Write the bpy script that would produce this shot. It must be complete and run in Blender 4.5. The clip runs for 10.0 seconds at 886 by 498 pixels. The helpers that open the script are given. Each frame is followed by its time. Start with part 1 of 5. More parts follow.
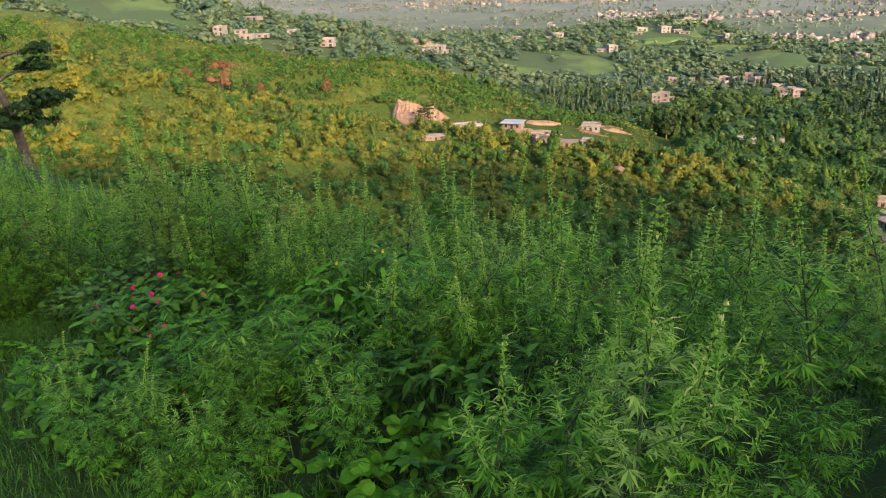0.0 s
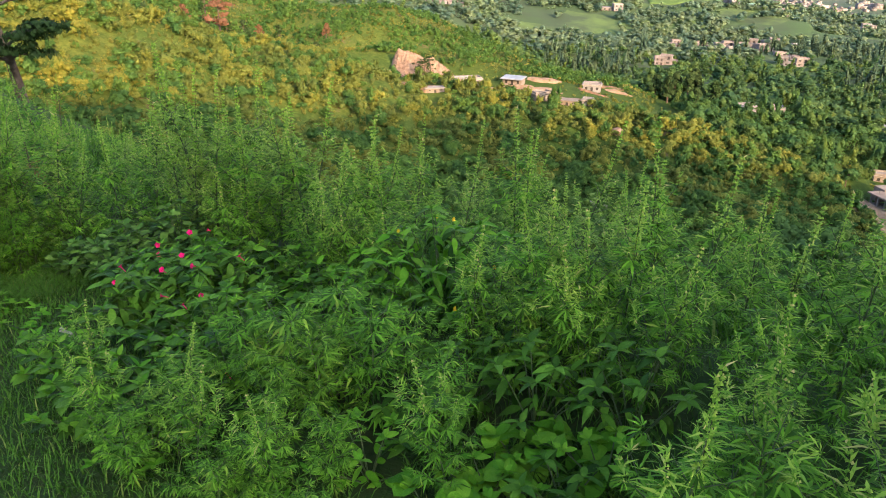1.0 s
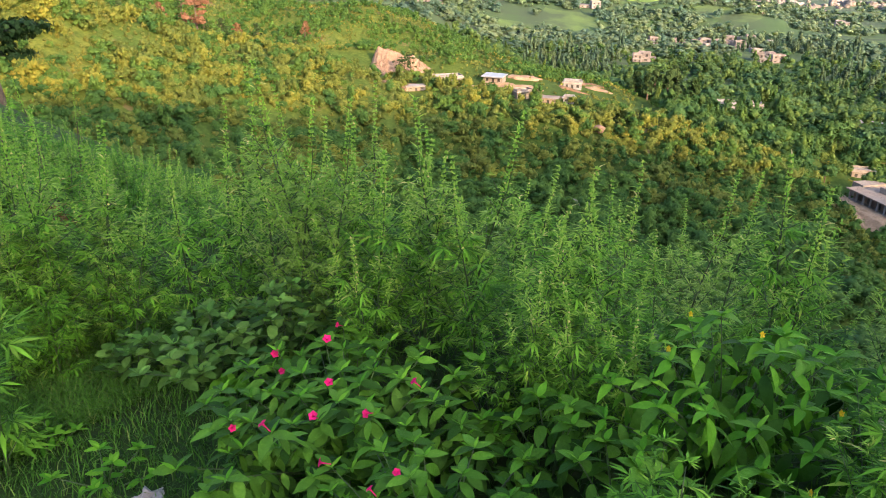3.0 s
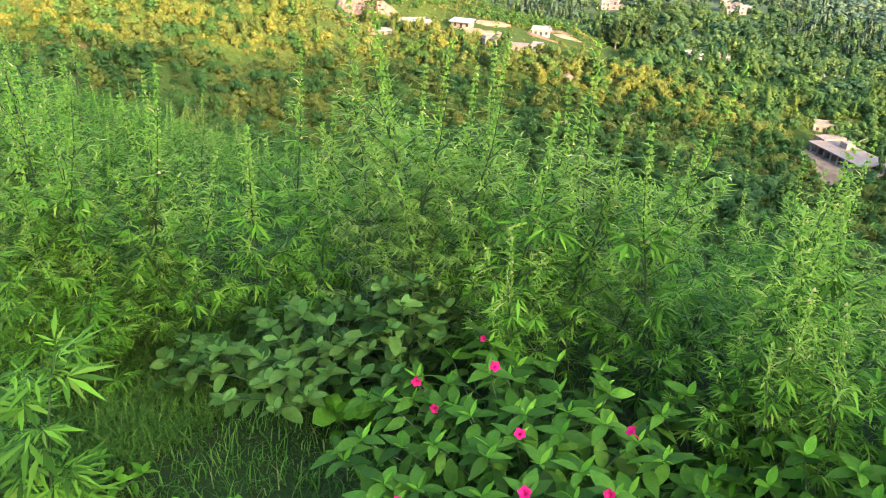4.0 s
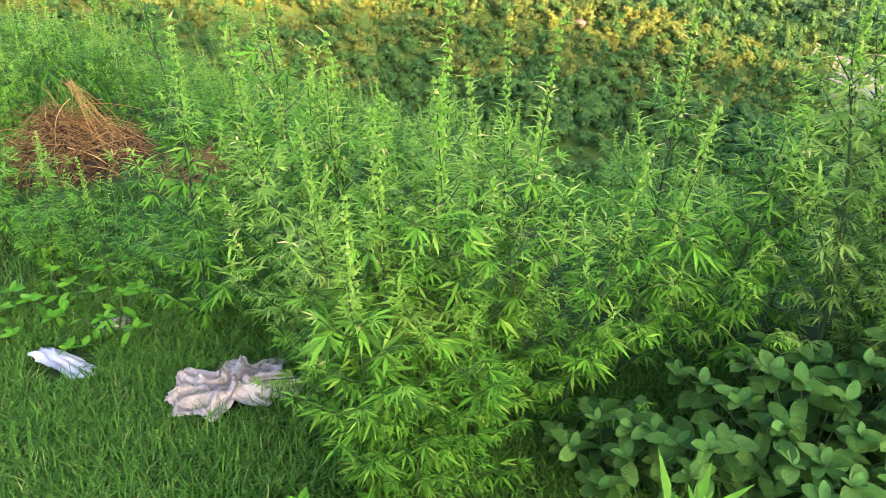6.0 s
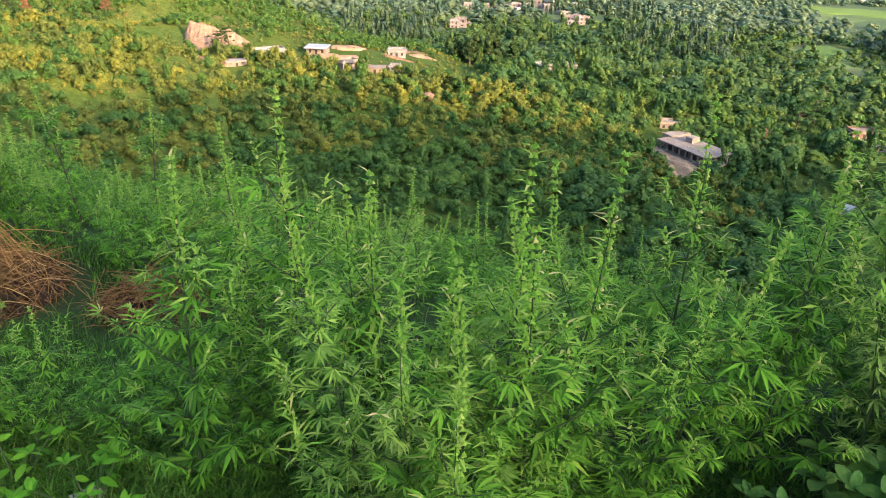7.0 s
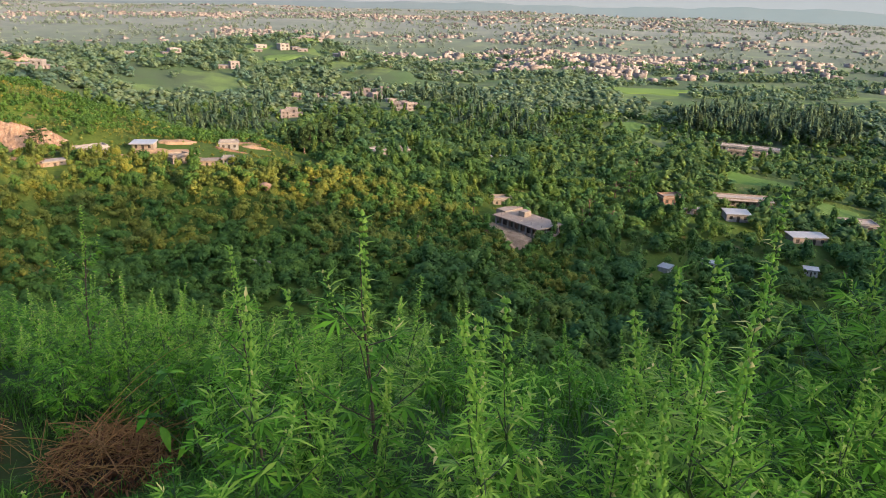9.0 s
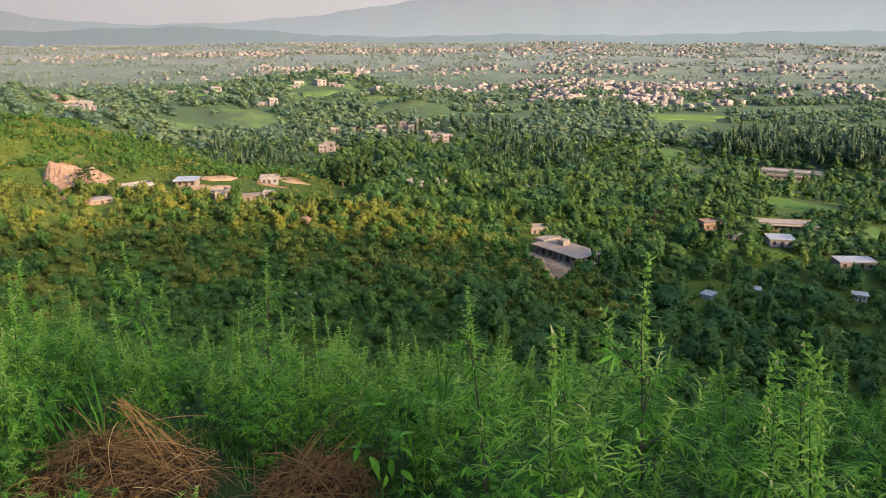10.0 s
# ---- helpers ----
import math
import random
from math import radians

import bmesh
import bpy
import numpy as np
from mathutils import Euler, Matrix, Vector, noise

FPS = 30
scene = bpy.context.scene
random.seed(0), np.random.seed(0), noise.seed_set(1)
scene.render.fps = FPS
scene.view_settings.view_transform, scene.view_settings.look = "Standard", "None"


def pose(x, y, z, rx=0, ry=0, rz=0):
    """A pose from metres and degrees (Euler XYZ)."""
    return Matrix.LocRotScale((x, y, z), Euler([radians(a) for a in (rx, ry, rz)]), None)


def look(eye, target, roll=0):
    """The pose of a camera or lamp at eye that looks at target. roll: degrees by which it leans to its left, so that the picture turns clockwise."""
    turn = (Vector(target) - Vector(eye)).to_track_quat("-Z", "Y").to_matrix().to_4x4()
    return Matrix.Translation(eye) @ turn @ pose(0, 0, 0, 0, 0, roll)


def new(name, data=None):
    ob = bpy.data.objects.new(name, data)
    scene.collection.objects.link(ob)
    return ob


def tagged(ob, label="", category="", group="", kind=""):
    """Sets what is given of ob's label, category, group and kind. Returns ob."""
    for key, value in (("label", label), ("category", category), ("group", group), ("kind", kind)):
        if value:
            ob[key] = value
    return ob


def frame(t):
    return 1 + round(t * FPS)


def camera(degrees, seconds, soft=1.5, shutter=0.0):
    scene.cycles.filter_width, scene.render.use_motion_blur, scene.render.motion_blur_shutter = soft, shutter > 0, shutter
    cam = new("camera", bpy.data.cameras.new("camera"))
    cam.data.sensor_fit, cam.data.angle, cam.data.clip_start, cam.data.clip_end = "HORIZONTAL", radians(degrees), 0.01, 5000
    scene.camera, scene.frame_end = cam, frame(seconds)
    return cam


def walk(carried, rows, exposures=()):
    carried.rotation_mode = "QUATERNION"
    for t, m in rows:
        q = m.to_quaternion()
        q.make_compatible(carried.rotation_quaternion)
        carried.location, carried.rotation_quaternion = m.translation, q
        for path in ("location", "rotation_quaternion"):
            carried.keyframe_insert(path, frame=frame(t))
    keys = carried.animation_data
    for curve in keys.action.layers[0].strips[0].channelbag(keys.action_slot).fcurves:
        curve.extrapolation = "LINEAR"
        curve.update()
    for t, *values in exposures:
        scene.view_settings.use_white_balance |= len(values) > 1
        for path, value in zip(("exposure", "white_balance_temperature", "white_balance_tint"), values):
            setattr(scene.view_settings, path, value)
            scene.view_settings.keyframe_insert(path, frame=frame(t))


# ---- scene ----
cam = camera(60.0, 10.0, soft=1.0)
PATH = [
    (0, (0.736, -1.823, 2.4), (0.537, 0.043, 1.709), -1.7),
    (0.5, (0.53, -1.544, 2.333), (0.351, 0.311, 1.606), 0.7),
    (1, (0.3, -1.353, 2.284), (0.126, 0.471, 1.482), 1.2),
    (1.5, (0.103, -1.064, 2.258), (-0.063, 0.773, 1.484), 0.6),
    (2, (-0.133, -0.759, 2.213), (-0.269, 1.056, 1.384), 0.9),
    (2.5, (-0.42, -0.494, 2.19), (-0.53, 1.323, 1.363), 1.0),
    (3, (-0.745, -0.218, 2.151), (-0.866, 1.608, 1.345), 1.3),
    (3.2, (-0.878, -0.127, 2.145), (-1.02, 1.697, 1.337), 2.9),
    (4.3, (-1.596, 0.595, 1.907), (-1.589, 2.337, 0.924), 3.1),
    (4.5, (-1.707, 0.694, 1.873), (-1.69, 2.419, 0.861), 3.1),
    (4.8, (-1.863, 0.81, 1.85), (-1.794, 2.508, 0.794), 3.5),
    (5, (-1.982, 0.885, 1.836), (-1.913, 2.553, 0.736), 4.0),
    (5.5, (-2.276, 1.065, 1.795), (-2.28, 2.724, 0.677), 3.1),
    (6, (-2.622, 1.16, 1.74), (-2.669, 2.873, 0.71), 0.7),
    (6.2, (-2.767, 1.23, 1.731), (-2.803, 2.945, 0.702), 1.0),
    (7.3, (-3.147, 1.398, 1.85), (-2.726, 3.176, 1.036), 1.6),
    (7.5, (-3.208, 1.428, 1.852), (-2.751, 3.202, 1.05), 1.6),
    (8, (-3.341, 1.535, 1.834), (-2.725, 3.31, 1.149), 1.3),
    (8.5, (-3.482, 1.638, 1.835), (-2.791, 3.398, 1.183), 3.0),
    (9, (-3.614, 1.73, 1.823), (-2.903, 3.482, 1.171), 1.7),
    (9.5, (-3.899, 1.768, 1.893), (-3.242, 3.572, 1.333), 3.3),
    (10, (-4.21, 1.803, 1.889), (-3.581, 3.612, 1.311), -0.1),
]
EXPOSURES = [(t, e, 5980, 18) for t, e in ((0, 1.55), (1, 1.95), (2, 2.36), (2.5, 2.32), (3, 2.1), (3.2, 2.18), (4.3, 2.9), (5.2, 3.15), (6.2, 2.85), (7.3, 2.06), (8.0, 1.82), (8.5, 1.69), (10, 1.65))]
walk(cam, [(t, look(eye, target, roll)) for t, eye, target, roll in PATH], EXPOSURES)

# ---- light: low evening sun behind an added unseen ridge, hazy sky ----
SUN_ELEV, SUN_AZ = 17.3, 146.5
world = bpy.data.worlds.new("hazy_sky")
scene.world = world
world.use_nodes = True
wn = world.node_tree.nodes
sky = wn.new("ShaderNodeTexSky")
sky.sky_type = "NISHITA"
sky.sun_disc = False
sky.sun_elevation = radians(SUN_ELEV)
sky.sun_rotation = radians(SUN_AZ)
sky.dust_density = 5.0
sky.air_density = 1.0
wn["Background"].inputs["Strength"].default_value = 0.15
world.node_tree.links.new(sky.outputs["Color"], wn["Background"].inputs["Color"])
sun = new("sun", bpy.data.lights.new("sun", "SUN"))
sun.data.energy = 3.0
sun.data.angle = radians(0.6)
sun.data.color = (1.0, 0.62, 0.28)
_h = math.cos(radians(SUN_ELEV))
sun.matrix_world = look((math.sin(radians(SUN_AZ)) * _h, math.cos(radians(SUN_AZ)) * _h, math.sin(radians(SUN_ELEV))), (0, 0, 0))

rng = np.random.default_rng(7)


# ---- materials ----
def material(name):
    m = bpy.data.materials.new(name)
    m.use_nodes = True
    nt = m.node_tree
    return m, nt, nt.nodes["Principled BSDF"]


def ramp_mix(nt, fac, a, b, mode="MIX"):
    n = nt.nodes.new("ShaderNodeMix")
    n.data_type, n.blend_type = "RGBA", mode
    if isinstance(fac, (int, float)):
        n.inputs[0].default_value = fac
    else:
        nt.links.new(fac, n.inputs[0])
    for v, s in ((a, n.inputs[6]), (b, n.inputs[7])):
        if isinstance(v, tuple):
            s.default_value = (*v, 1)
        else:
            nt.links.new(v, s)
    return n.outputs[2]


def noise_fac(nt, scale, lo=0.35, hi=0.65, detail=4.0, coord="Object", rough=0.6):
    tc = nt.nodes.new("ShaderNodeTexCoord")
    n = nt.nodes.new("ShaderNodeTexNoise")
    n.inputs["Scale"].default_value, n.inputs["Detail"].default_value, n.inputs["Roughness"].default_value = scale, detail, rough
    nt.links.new(tc.outputs[coord], n.inputs["Vector"])
    r = nt.nodes.new("ShaderNodeMapRange")
    r.inputs["From Min"].default_value, r.inputs["From Max"].default_value = lo, hi
    nt.links.new(n.outputs["Fac"], r.inputs["Value"])
    return r.outputs["Result"]


def bumped(nt, bsdf, fac, strength, dist):
    b = nt.nodes.new("ShaderNodeBump")
    b.inputs["Strength"].default_value, b.inputs["Distance"].default_value = strength, dist
    nt.links.new(fac, b.inputs["Height"])
    nt.links.new(b.outputs["Normal"], bsdf.inputs["Normal"])


def leaf_material(name, dark, light, accent=None, glow=0.25, rough=0.55, patch=0.0, clump=0.0, single=False):
    """Leaves: colour varied leaf by leaf and plant by plant; some light comes through them."""
    m, nt, p = material(name)
    geo = nt.nodes.new("ShaderNodeNewGeometry")
    info = nt.nodes.new("ShaderNodeObjectInfo")
    vary = geo.outputs["Random Per Island"]
    if single:
        both = nt.nodes.new("ShaderNodeMath")
        nt.links.new(vary, both.inputs[0])
        nt.links.new(info.outputs["Random"], both.inputs[1])
        part_of = nt.nodes.new("ShaderNodeMath")
        part_of.operation = "FRACT"
        nt.links.new(both.outputs[0], part_of.inputs[0])
        vary = part_of.outputs[0]
    c = ramp_mix(nt, vary, dark, light)
    c = ramp_mix(nt, info.outputs["Random"], c, ramp_mix(nt, 1.0, c, (0.82, 0.95, 0.75), "MULTIPLY"))
    if accent:
        r = nt.nodes.new("ShaderNodeMapRange")
        r.inputs["From Min"].default_value, r.inputs["From Max"].default_value = 0.9, 1.0
        w = nt.nodes.new("ShaderNodeTexWhiteNoise")
        w.noise_dimensions = "1D"
        nt.links.new(geo.outputs["Random Per Island"], w.inputs["W"])
        nt.links.new(w.outputs["Value"], r.inputs["Value"])
        c = ramp_mix(nt, r.outputs["Result"], c, accent)
    if patch:
        c = ramp_mix(nt, noise_fac(nt, patch, 0.4, 0.6), c, ramp_mix(nt, 1.0, c, (1.18, 1.05, 0.85), "MULTIPLY"))
    if clump:
        c = ramp_mix(nt, noise_fac(nt, clump, 0.35, 0.65, 1.0), ramp_mix(nt, 1.0, c, (0.68, 0.78, 0.82), "MULTIPLY"), ramp_mix(nt, 1.0, c, (1.25, 1.12, 0.85), "MULTIPLY"))
    if single:
        # mottled blade with a paler, bumpy network of veins
        c = ramp_mix(nt, noise_fac(nt, 60, 0.3, 0.7), ramp_mix(nt, 1.0, c, (0.7, 0.78, 0.65), "MULTIPLY"), c)
        c = ramp_mix(nt, noise_fac(nt, 220, 0.55, 0.75), c, ramp_mix(nt, 1.0, c, (1.5, 1.3, 1.3), "MULTIPLY"))
        bumped(nt, p, noise_fac(nt, 130, 0.2, 0.8), 0.5, 0.004)
    nt.links.new(c, p.inputs["Base Color"])
    p.inputs["Roughness"].default_value = rough
    p.inputs["Specular IOR Level"].default_value = 0.1 if single else 0.08
    if glow:
        t = nt.nodes.new("ShaderNodeBsdfTranslucent")
        nt.links.new(ramp_mix(nt, 1.0, c, (1.0, 1.15, 0.55), "MULTIPLY"), t.inputs["Color"])
        mix = nt.nodes.new("ShaderNodeMixShader")
        mix.inputs[0].default_value = glow
        nt.links.new(p.outputs[0], mix.inputs[1])
        nt.links.new(t.outputs[0], mix.inputs[2])
        nt.links.new(mix.outputs[0], nt.nodes["Material Output"].inputs["Surface"])
    return m


def rough_material(name, a, b, scale, rough=0.9, bump=0.3, dist=0.02, fine=8.0):
    m, nt, p = material(name)
    c = ramp_mix(nt, noise_fac(nt, scale), a, b)
    c = ramp_mix(nt, noise_fac(nt, scale * fine, 0.3, 0.7), ramp_mix(nt, 1.0, c, (0.72, 0.72, 0.72), "MULTIPLY"), c)
    nt.links.new(c, p.inputs["Base Color"])
    p.inputs["Roughness"].default_value = rough
    bumped(nt, p, noise_fac(nt, scale * fine, 0.2, 0.8), bump, dist)
    return m


def ground_material():
    """Grass, weeds and soil by the camera; scrub and field patches further out; haze painted in as a paler plain."""
    m, nt, p = material("ground_turf")
    near = ramp_mix(nt, noise_fac(nt, 1.3), (0.03, 0.07, 0.014), (0.03, 0.03, 0.014))
    near = ramp_mix(nt, noise_fac(nt, 14, 0.3, 0.7), near, (0.022, 0.05, 0.011))
    tc = nt.nodes.new("ShaderNodeTexCoord")
    axes = nt.nodes.new("ShaderNodeSeparateXYZ")
    nt.links.new(tc.outputs["Object"], axes.inputs[0])
    # mask by x: paler yellow-green hillside to the left, darker green to the right
    dry = nt.nodes.new("ShaderNodeMapRange")
    dry.inputs["From Min"].default_value, dry.inputs["From Max"].default_value = 10, -60
    nt.links.new(axes.outputs["X"], dry.inputs["Value"])
    lush = ramp_mix(nt, noise_fac(nt, 0.05, 0.38, 0.62), (0.035, 0.07, 0.012), (0.06, 0.095, 0.016))
    hill = ramp_mix(nt, noise_fac(nt, 0.035, 0.38, 0.62), (0.085, 0.14, 0.024), (0.165, 0.185, 0.034))
    hill = ramp_mix(nt, dry.outputs["Result"], lush, hill)
    hill = ramp_mix(nt, noise_fac(nt, 0.3, 0.3, 0.7), hill, (0.06, 0.10, 0.018))
    hill = ramp_mix(nt, noise_fac(nt, 1.1, 0.35, 0.65), hill, ramp_mix(nt, 1.0, hill, (0.6, 0.7, 0.6), 'MULTIPLY'))
    hill = ramp_mix(nt, noise_fac(nt, 0.11, 0.64, 0.72), hill, (0.15, 0.12, 0.06))
    vor = nt.nodes.new("ShaderNodeTexVoronoi")
    vor.inputs["Scale"].default_value = 0.016
    nt.links.new(tc.outputs["Object"], vor.inputs["Vector"])
    sep = nt.nodes.new("ShaderNodeSeparateColor")
    nt.links.new(vor.outputs["Color"], sep.inputs[0])
    pick = nt.nodes.new("ShaderNodeMapRange")
    pick.inputs["From Min"].default_value, pick.inputs["From Max"].default_value = 0.62, 0.66
    nt.links.new(sep.outputs[0], pick.inputs["Value"])
    field = ramp_mix(nt, pick.outputs["Result"], (0.055, 0.1, 0.04), (0.10, 0.16, 0.05))
    field = ramp_mix(nt, noise_fac(nt, 0.02, 0.4, 0.6), field, (0.055, 0.084, 0.045))
    # pale grey-green that carries the haze of the far plain
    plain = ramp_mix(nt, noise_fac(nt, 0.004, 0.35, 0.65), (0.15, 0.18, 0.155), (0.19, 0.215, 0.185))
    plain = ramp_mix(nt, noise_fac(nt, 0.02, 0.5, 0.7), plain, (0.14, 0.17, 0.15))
    pos = nt.nodes.new("ShaderNodeVectorMath")
    pos.operation = "LENGTH"
    nt.links.new(tc.outputs["Object"], pos.inputs[0])

    def band(lo, hi):
        r = nt.nodes.new("ShaderNodeMapRange")
        r.inputs["From Min"].default_value, r.inputs["From Max"].default_value = lo, hi
        nt.links.new(pos.outputs["Value"], r.inputs["Value"])
        return r.outputs["Result"]

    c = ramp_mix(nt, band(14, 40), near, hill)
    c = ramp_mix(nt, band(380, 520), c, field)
    # distance haze mixed into the base colour
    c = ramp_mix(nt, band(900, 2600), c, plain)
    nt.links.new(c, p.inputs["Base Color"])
    p.inputs["Roughness"].default_value = 0.95
    p.inputs["Specular IOR Level"].default_value = 0.1
    bumped(nt, p, noise_fac(nt, 9, 0.2, 0.8), 0.5, 0.03)
    return m


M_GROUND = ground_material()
M_HEMP = leaf_material("hemp_leaf", (0.016, 0.058, 0.006), (0.14, 0.32, 0.026), (0.25, 0.39, 0.05), 0.2)
M_HEMP_PALE = leaf_material("pale_hemp_leaf", (0.075, 0.16, 0.02), (0.25, 0.37, 0.075), None, 0.2)
M_BUD = leaf_material("hemp_shoot", (0.1, 0.24, 0.024), (0.25, 0.39, 0.055), (0.5, 0.42, 0.18), 0.2, 0.7)
M_STEM = rough_material("green_stem", (0.025, 0.065, 0.01), (0.045, 0.08, 0.016), 30, 0.6, 0.2, 0.001)
M_STEM_DARK = rough_material("dark_stem", (0.05, 0.045, 0.025), (0.09, 0.06, 0.03), 30, 0.7, 0.2, 0.001)
M_BROAD = leaf_material("broad_leaf", (0.014, 0.05, 0.005), (0.1, 0.24, 0.022), None, 0.15, 0.5, single=True)
M_BROAD_LIGHT = leaf_material("young_broad_leaf", (0.06, 0.2, 0.01), (0.15, 0.34, 0.024), None, 0.25, 0.5, single=True)
M_AMARANTH = leaf_material("amaranth_leaf", (0.014, 0.046, 0.007), (0.115, 0.215, 0.042), None, 0.12, 0.55, single=True)
M_AMARANTH_YOUNG = leaf_material("young_amaranth_leaf", (0.06, 0.14, 0.028), (0.12, 0.24, 0.05), None, 0.15, 0.5, single=True)
M_GRASS = leaf_material("grass_blade", (0.024, 0.074, 0.009), (0.09, 0.2, 0.025), (0.17, 0.22, 0.055), 0.2)
M_TALLGRASS = leaf_material("tall_grass_blade", (0.03, 0.1, 0.01), (0.08, 0.2, 0.02), (0.14, 0.22, 0.045), 0.2)
M_PETAL = leaf_material("magenta_petal", (0.55, 0.01, 0.10), (0.75, 0.02, 0.2), None, 0.3, 0.5)
M_YELLOW = leaf_material("yellow_petal", (0.7, 0.45, 0.02), (0.8, 0.55, 0.03), None, 0.3, 0.5)
M_DEAD = leaf_material("dead_stem", (0.07, 0.032, 0.012), (0.32, 0.18, 0.075), (0.48, 0.32, 0.15), 0.0, 0.85)
M_DEADLEAF = leaf_material("dead_leaf", (0.035, 0.018, 0.009), (0.17, 0.085, 0.04), (0.24, 0.14, 0.07), 0.05, 0.9)
M_STRAW = leaf_material("bent_straw", (0.14, 0.06, 0.02), (0.46, 0.26, 0.1), None, 0.0, 0.75)
M_HEAPCORE = rough_material("dark_heap_core", (0.018, 0.011, 0.006), (0.05, 0.028, 0.014), 30, 0.95, 0.8, 0.02)
# golden sunlight put into this leaf colour; the green below is its unlit twin
M_SHRUB_SUN = leaf_material("sun_tinted_shrub", (0.112, 0.153, 0.047), (0.195, 0.21, 0.068), None, 0.3, 0.75, 0.02, 0.1)
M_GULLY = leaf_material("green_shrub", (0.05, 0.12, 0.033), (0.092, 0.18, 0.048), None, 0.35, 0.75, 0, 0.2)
M_WOOD = leaf_material("valley_tree", (0.062, 0.13, 0.064), (0.1, 0.185, 0.09), None, 0.45, 0.75, 0.03, 0.12)
# far foliage paled and blued: aerial haze put into these two leaf colours
M_WOODFAR = leaf_material("hazed_plain_tree", (0.13, 0.2, 0.165), (0.165, 0.235, 0.195), None, 0.5, 0.85, 0, 0.05)
M_WOODHAZE = leaf_material("hazed_distant_tree", (0.19, 0.23, 0.22), (0.22, 0.265, 0.25), None, 0.4, 0.9)
M_WOODLIGHT = leaf_material("pale_tree", (0.085, 0.15, 0.062), (0.13, 0.2, 0.082), None, 0.45, 0.75, 0.03, 0.12)
M_CONIFER = leaf_material("conifer_needles", (0.062, 0.105, 0.075), (0.085, 0.135, 0.095), None, 0.3, 0.8, 0, 0.08)
M_PINE = leaf_material("pine_needles", (0.025, 0.05, 0.02), (0.05, 0.08, 0.028), None, 0.15, 0.7)
M_RUST = leaf_material("rust_leaf", (0.14, 0.075, 0.045), (0.2, 0.11, 0.07), None, 0.2, 0.7)
M_BARK = rough_material("bark", (0.07, 0.05, 0.035), (0.14, 0.11, 0.08), 4, 0.9, 0.5, 0.03)
M_EARTH = rough_material("bare_earth", (0.17, 0.10, 0.06), (0.25, 0.16, 0.095), 0.25, 0.95, 0.8, 0.3)
_nt = M_EARTH.node_tree
_p = _nt.nodes["Principled BSDF"]
_nt.links.new(ramp_mix(_nt, noise_fac(_nt, 0.16, 0.52, 0.62), _p.inputs["Base Color"].links[0].from_socket, (0.06, 0.085, 0.02)), _p.inputs["Base Color"])
M_SAND = rough_material("sandy_soil", (0.24, 0.165, 0.10), (0.33, 0.24, 0.155), 0.3, 0.95, 0.7, 0.2)
M_CRAG = rough_material("orange_rock", (0.22, 0.145, 0.095), (0.36, 0.255, 0.175), 0.5, 0.95, 0.9, 0.4, 5.0)
M_ROCK = rough_material("stone", (0.3, 0.27, 0.23), (0.45, 0.41, 0.35), 3, 0.9, 0.6, 0.02)
M_CONCRETE = rough_material("raw_concrete", (0.19, 0.168, 0.142), (0.275, 0.245, 0.21), 0.6, 0.9, 0.3, 0.02)
M_PLASTER = rough_material("weathered_plaster", (0.18, 0.18, 0.18), (0.27, 0.27, 0.27), 0.5, 0.85, 0.2, 0.01)
M_PINKWALL = rough_material("pinkish_plaster", (0.2, 0.165, 0.13), (0.27, 0.225, 0.18), 0.5, 0.85, 0.2, 0.01)
M_BRICKWALL = rough_material("brick_wall", (0.15, 0.10, 0.075), (0.2, 0.14, 0.11), 0.8, 0.9, 0.3, 0.02)
M_FARWALL = rough_material("dusty_pink_wall", (0.165, 0.145, 0.14), (0.22, 0.2, 0.195), 0.3, 0.9, 0.2, 0.01)
M_FARROOF = rough_material("dusty_pale_roof", (0.19, 0.185, 0.18), (0.26, 0.255, 0.25), 0.3, 0.9, 0.2, 0.01)
M_ROOF = rough_material("roof_slab", (0.25, 0.226, 0.195), (0.35, 0.318, 0.278), 0.4, 0.85, 0.2, 0.01)
M_TIN = rough_material("tin_sheet", (0.26, 0.28, 0.29), (0.36, 0.38, 0.385), 0.5, 0.4, 0.1, 0.01)
M_TINGREEN = rough_material("green_roof", (0.2, 0.42, 0.28), (0.28, 0.5, 0.35), 0.5, 0.6, 0.1, 0.01)
# near-black colour standing for the unlit rooms behind openings
M_DARK = rough_material("dark_opening", (0.02, 0.02, 0.02), (0.04, 0.037, 0.033), 1, 0.6, 0.1, 0.01)
M_PLASTIC = rough_material("thin_plastic_sheet", (0.22, 0.19, 0.165), (0.4, 0.36, 0.335), 9, 0.4, 0.4, 0.01)
M_PRINT = rough_material("printed_wrapper", (0.5, 0.5, 0.53), (0.10, 0.12, 0.16), 9, 0.35, 0.1, 0.003, 2.0)


# ---- mesh helpers ----
def np_mesh(name, V, F):
    """A mesh from arrays of vertices and triangles."""
    V, F = np.asarray(V, np.float32), np.asarray(F, np.int32)
    me = bpy.data.meshes.new(name)
    me.vertices.add(len(V))
    me.vertices.foreach_set("co", V.ravel())
    me.loops.add(F.size)
    me.loops.foreach_set("vertex_index", F.ravel())
    me.polygons.add(len(F))
    me.polygons.foreach_set("loop_start", np.arange(len(F), dtype=np.int32) * F.shape[1])
    me.update(calc_edges=True)
    me.validate()
    return me


def joined(pieces):
    """Many (V, F) pairs as one."""
    Vs, Fs, n = [], [], 0
    for V, F in pieces:
        Vs.append(V)
        Fs.append(np.asarray(F) + n)
        n += len(V)
    return np.concatenate(Vs), np.concatenate(Fs)


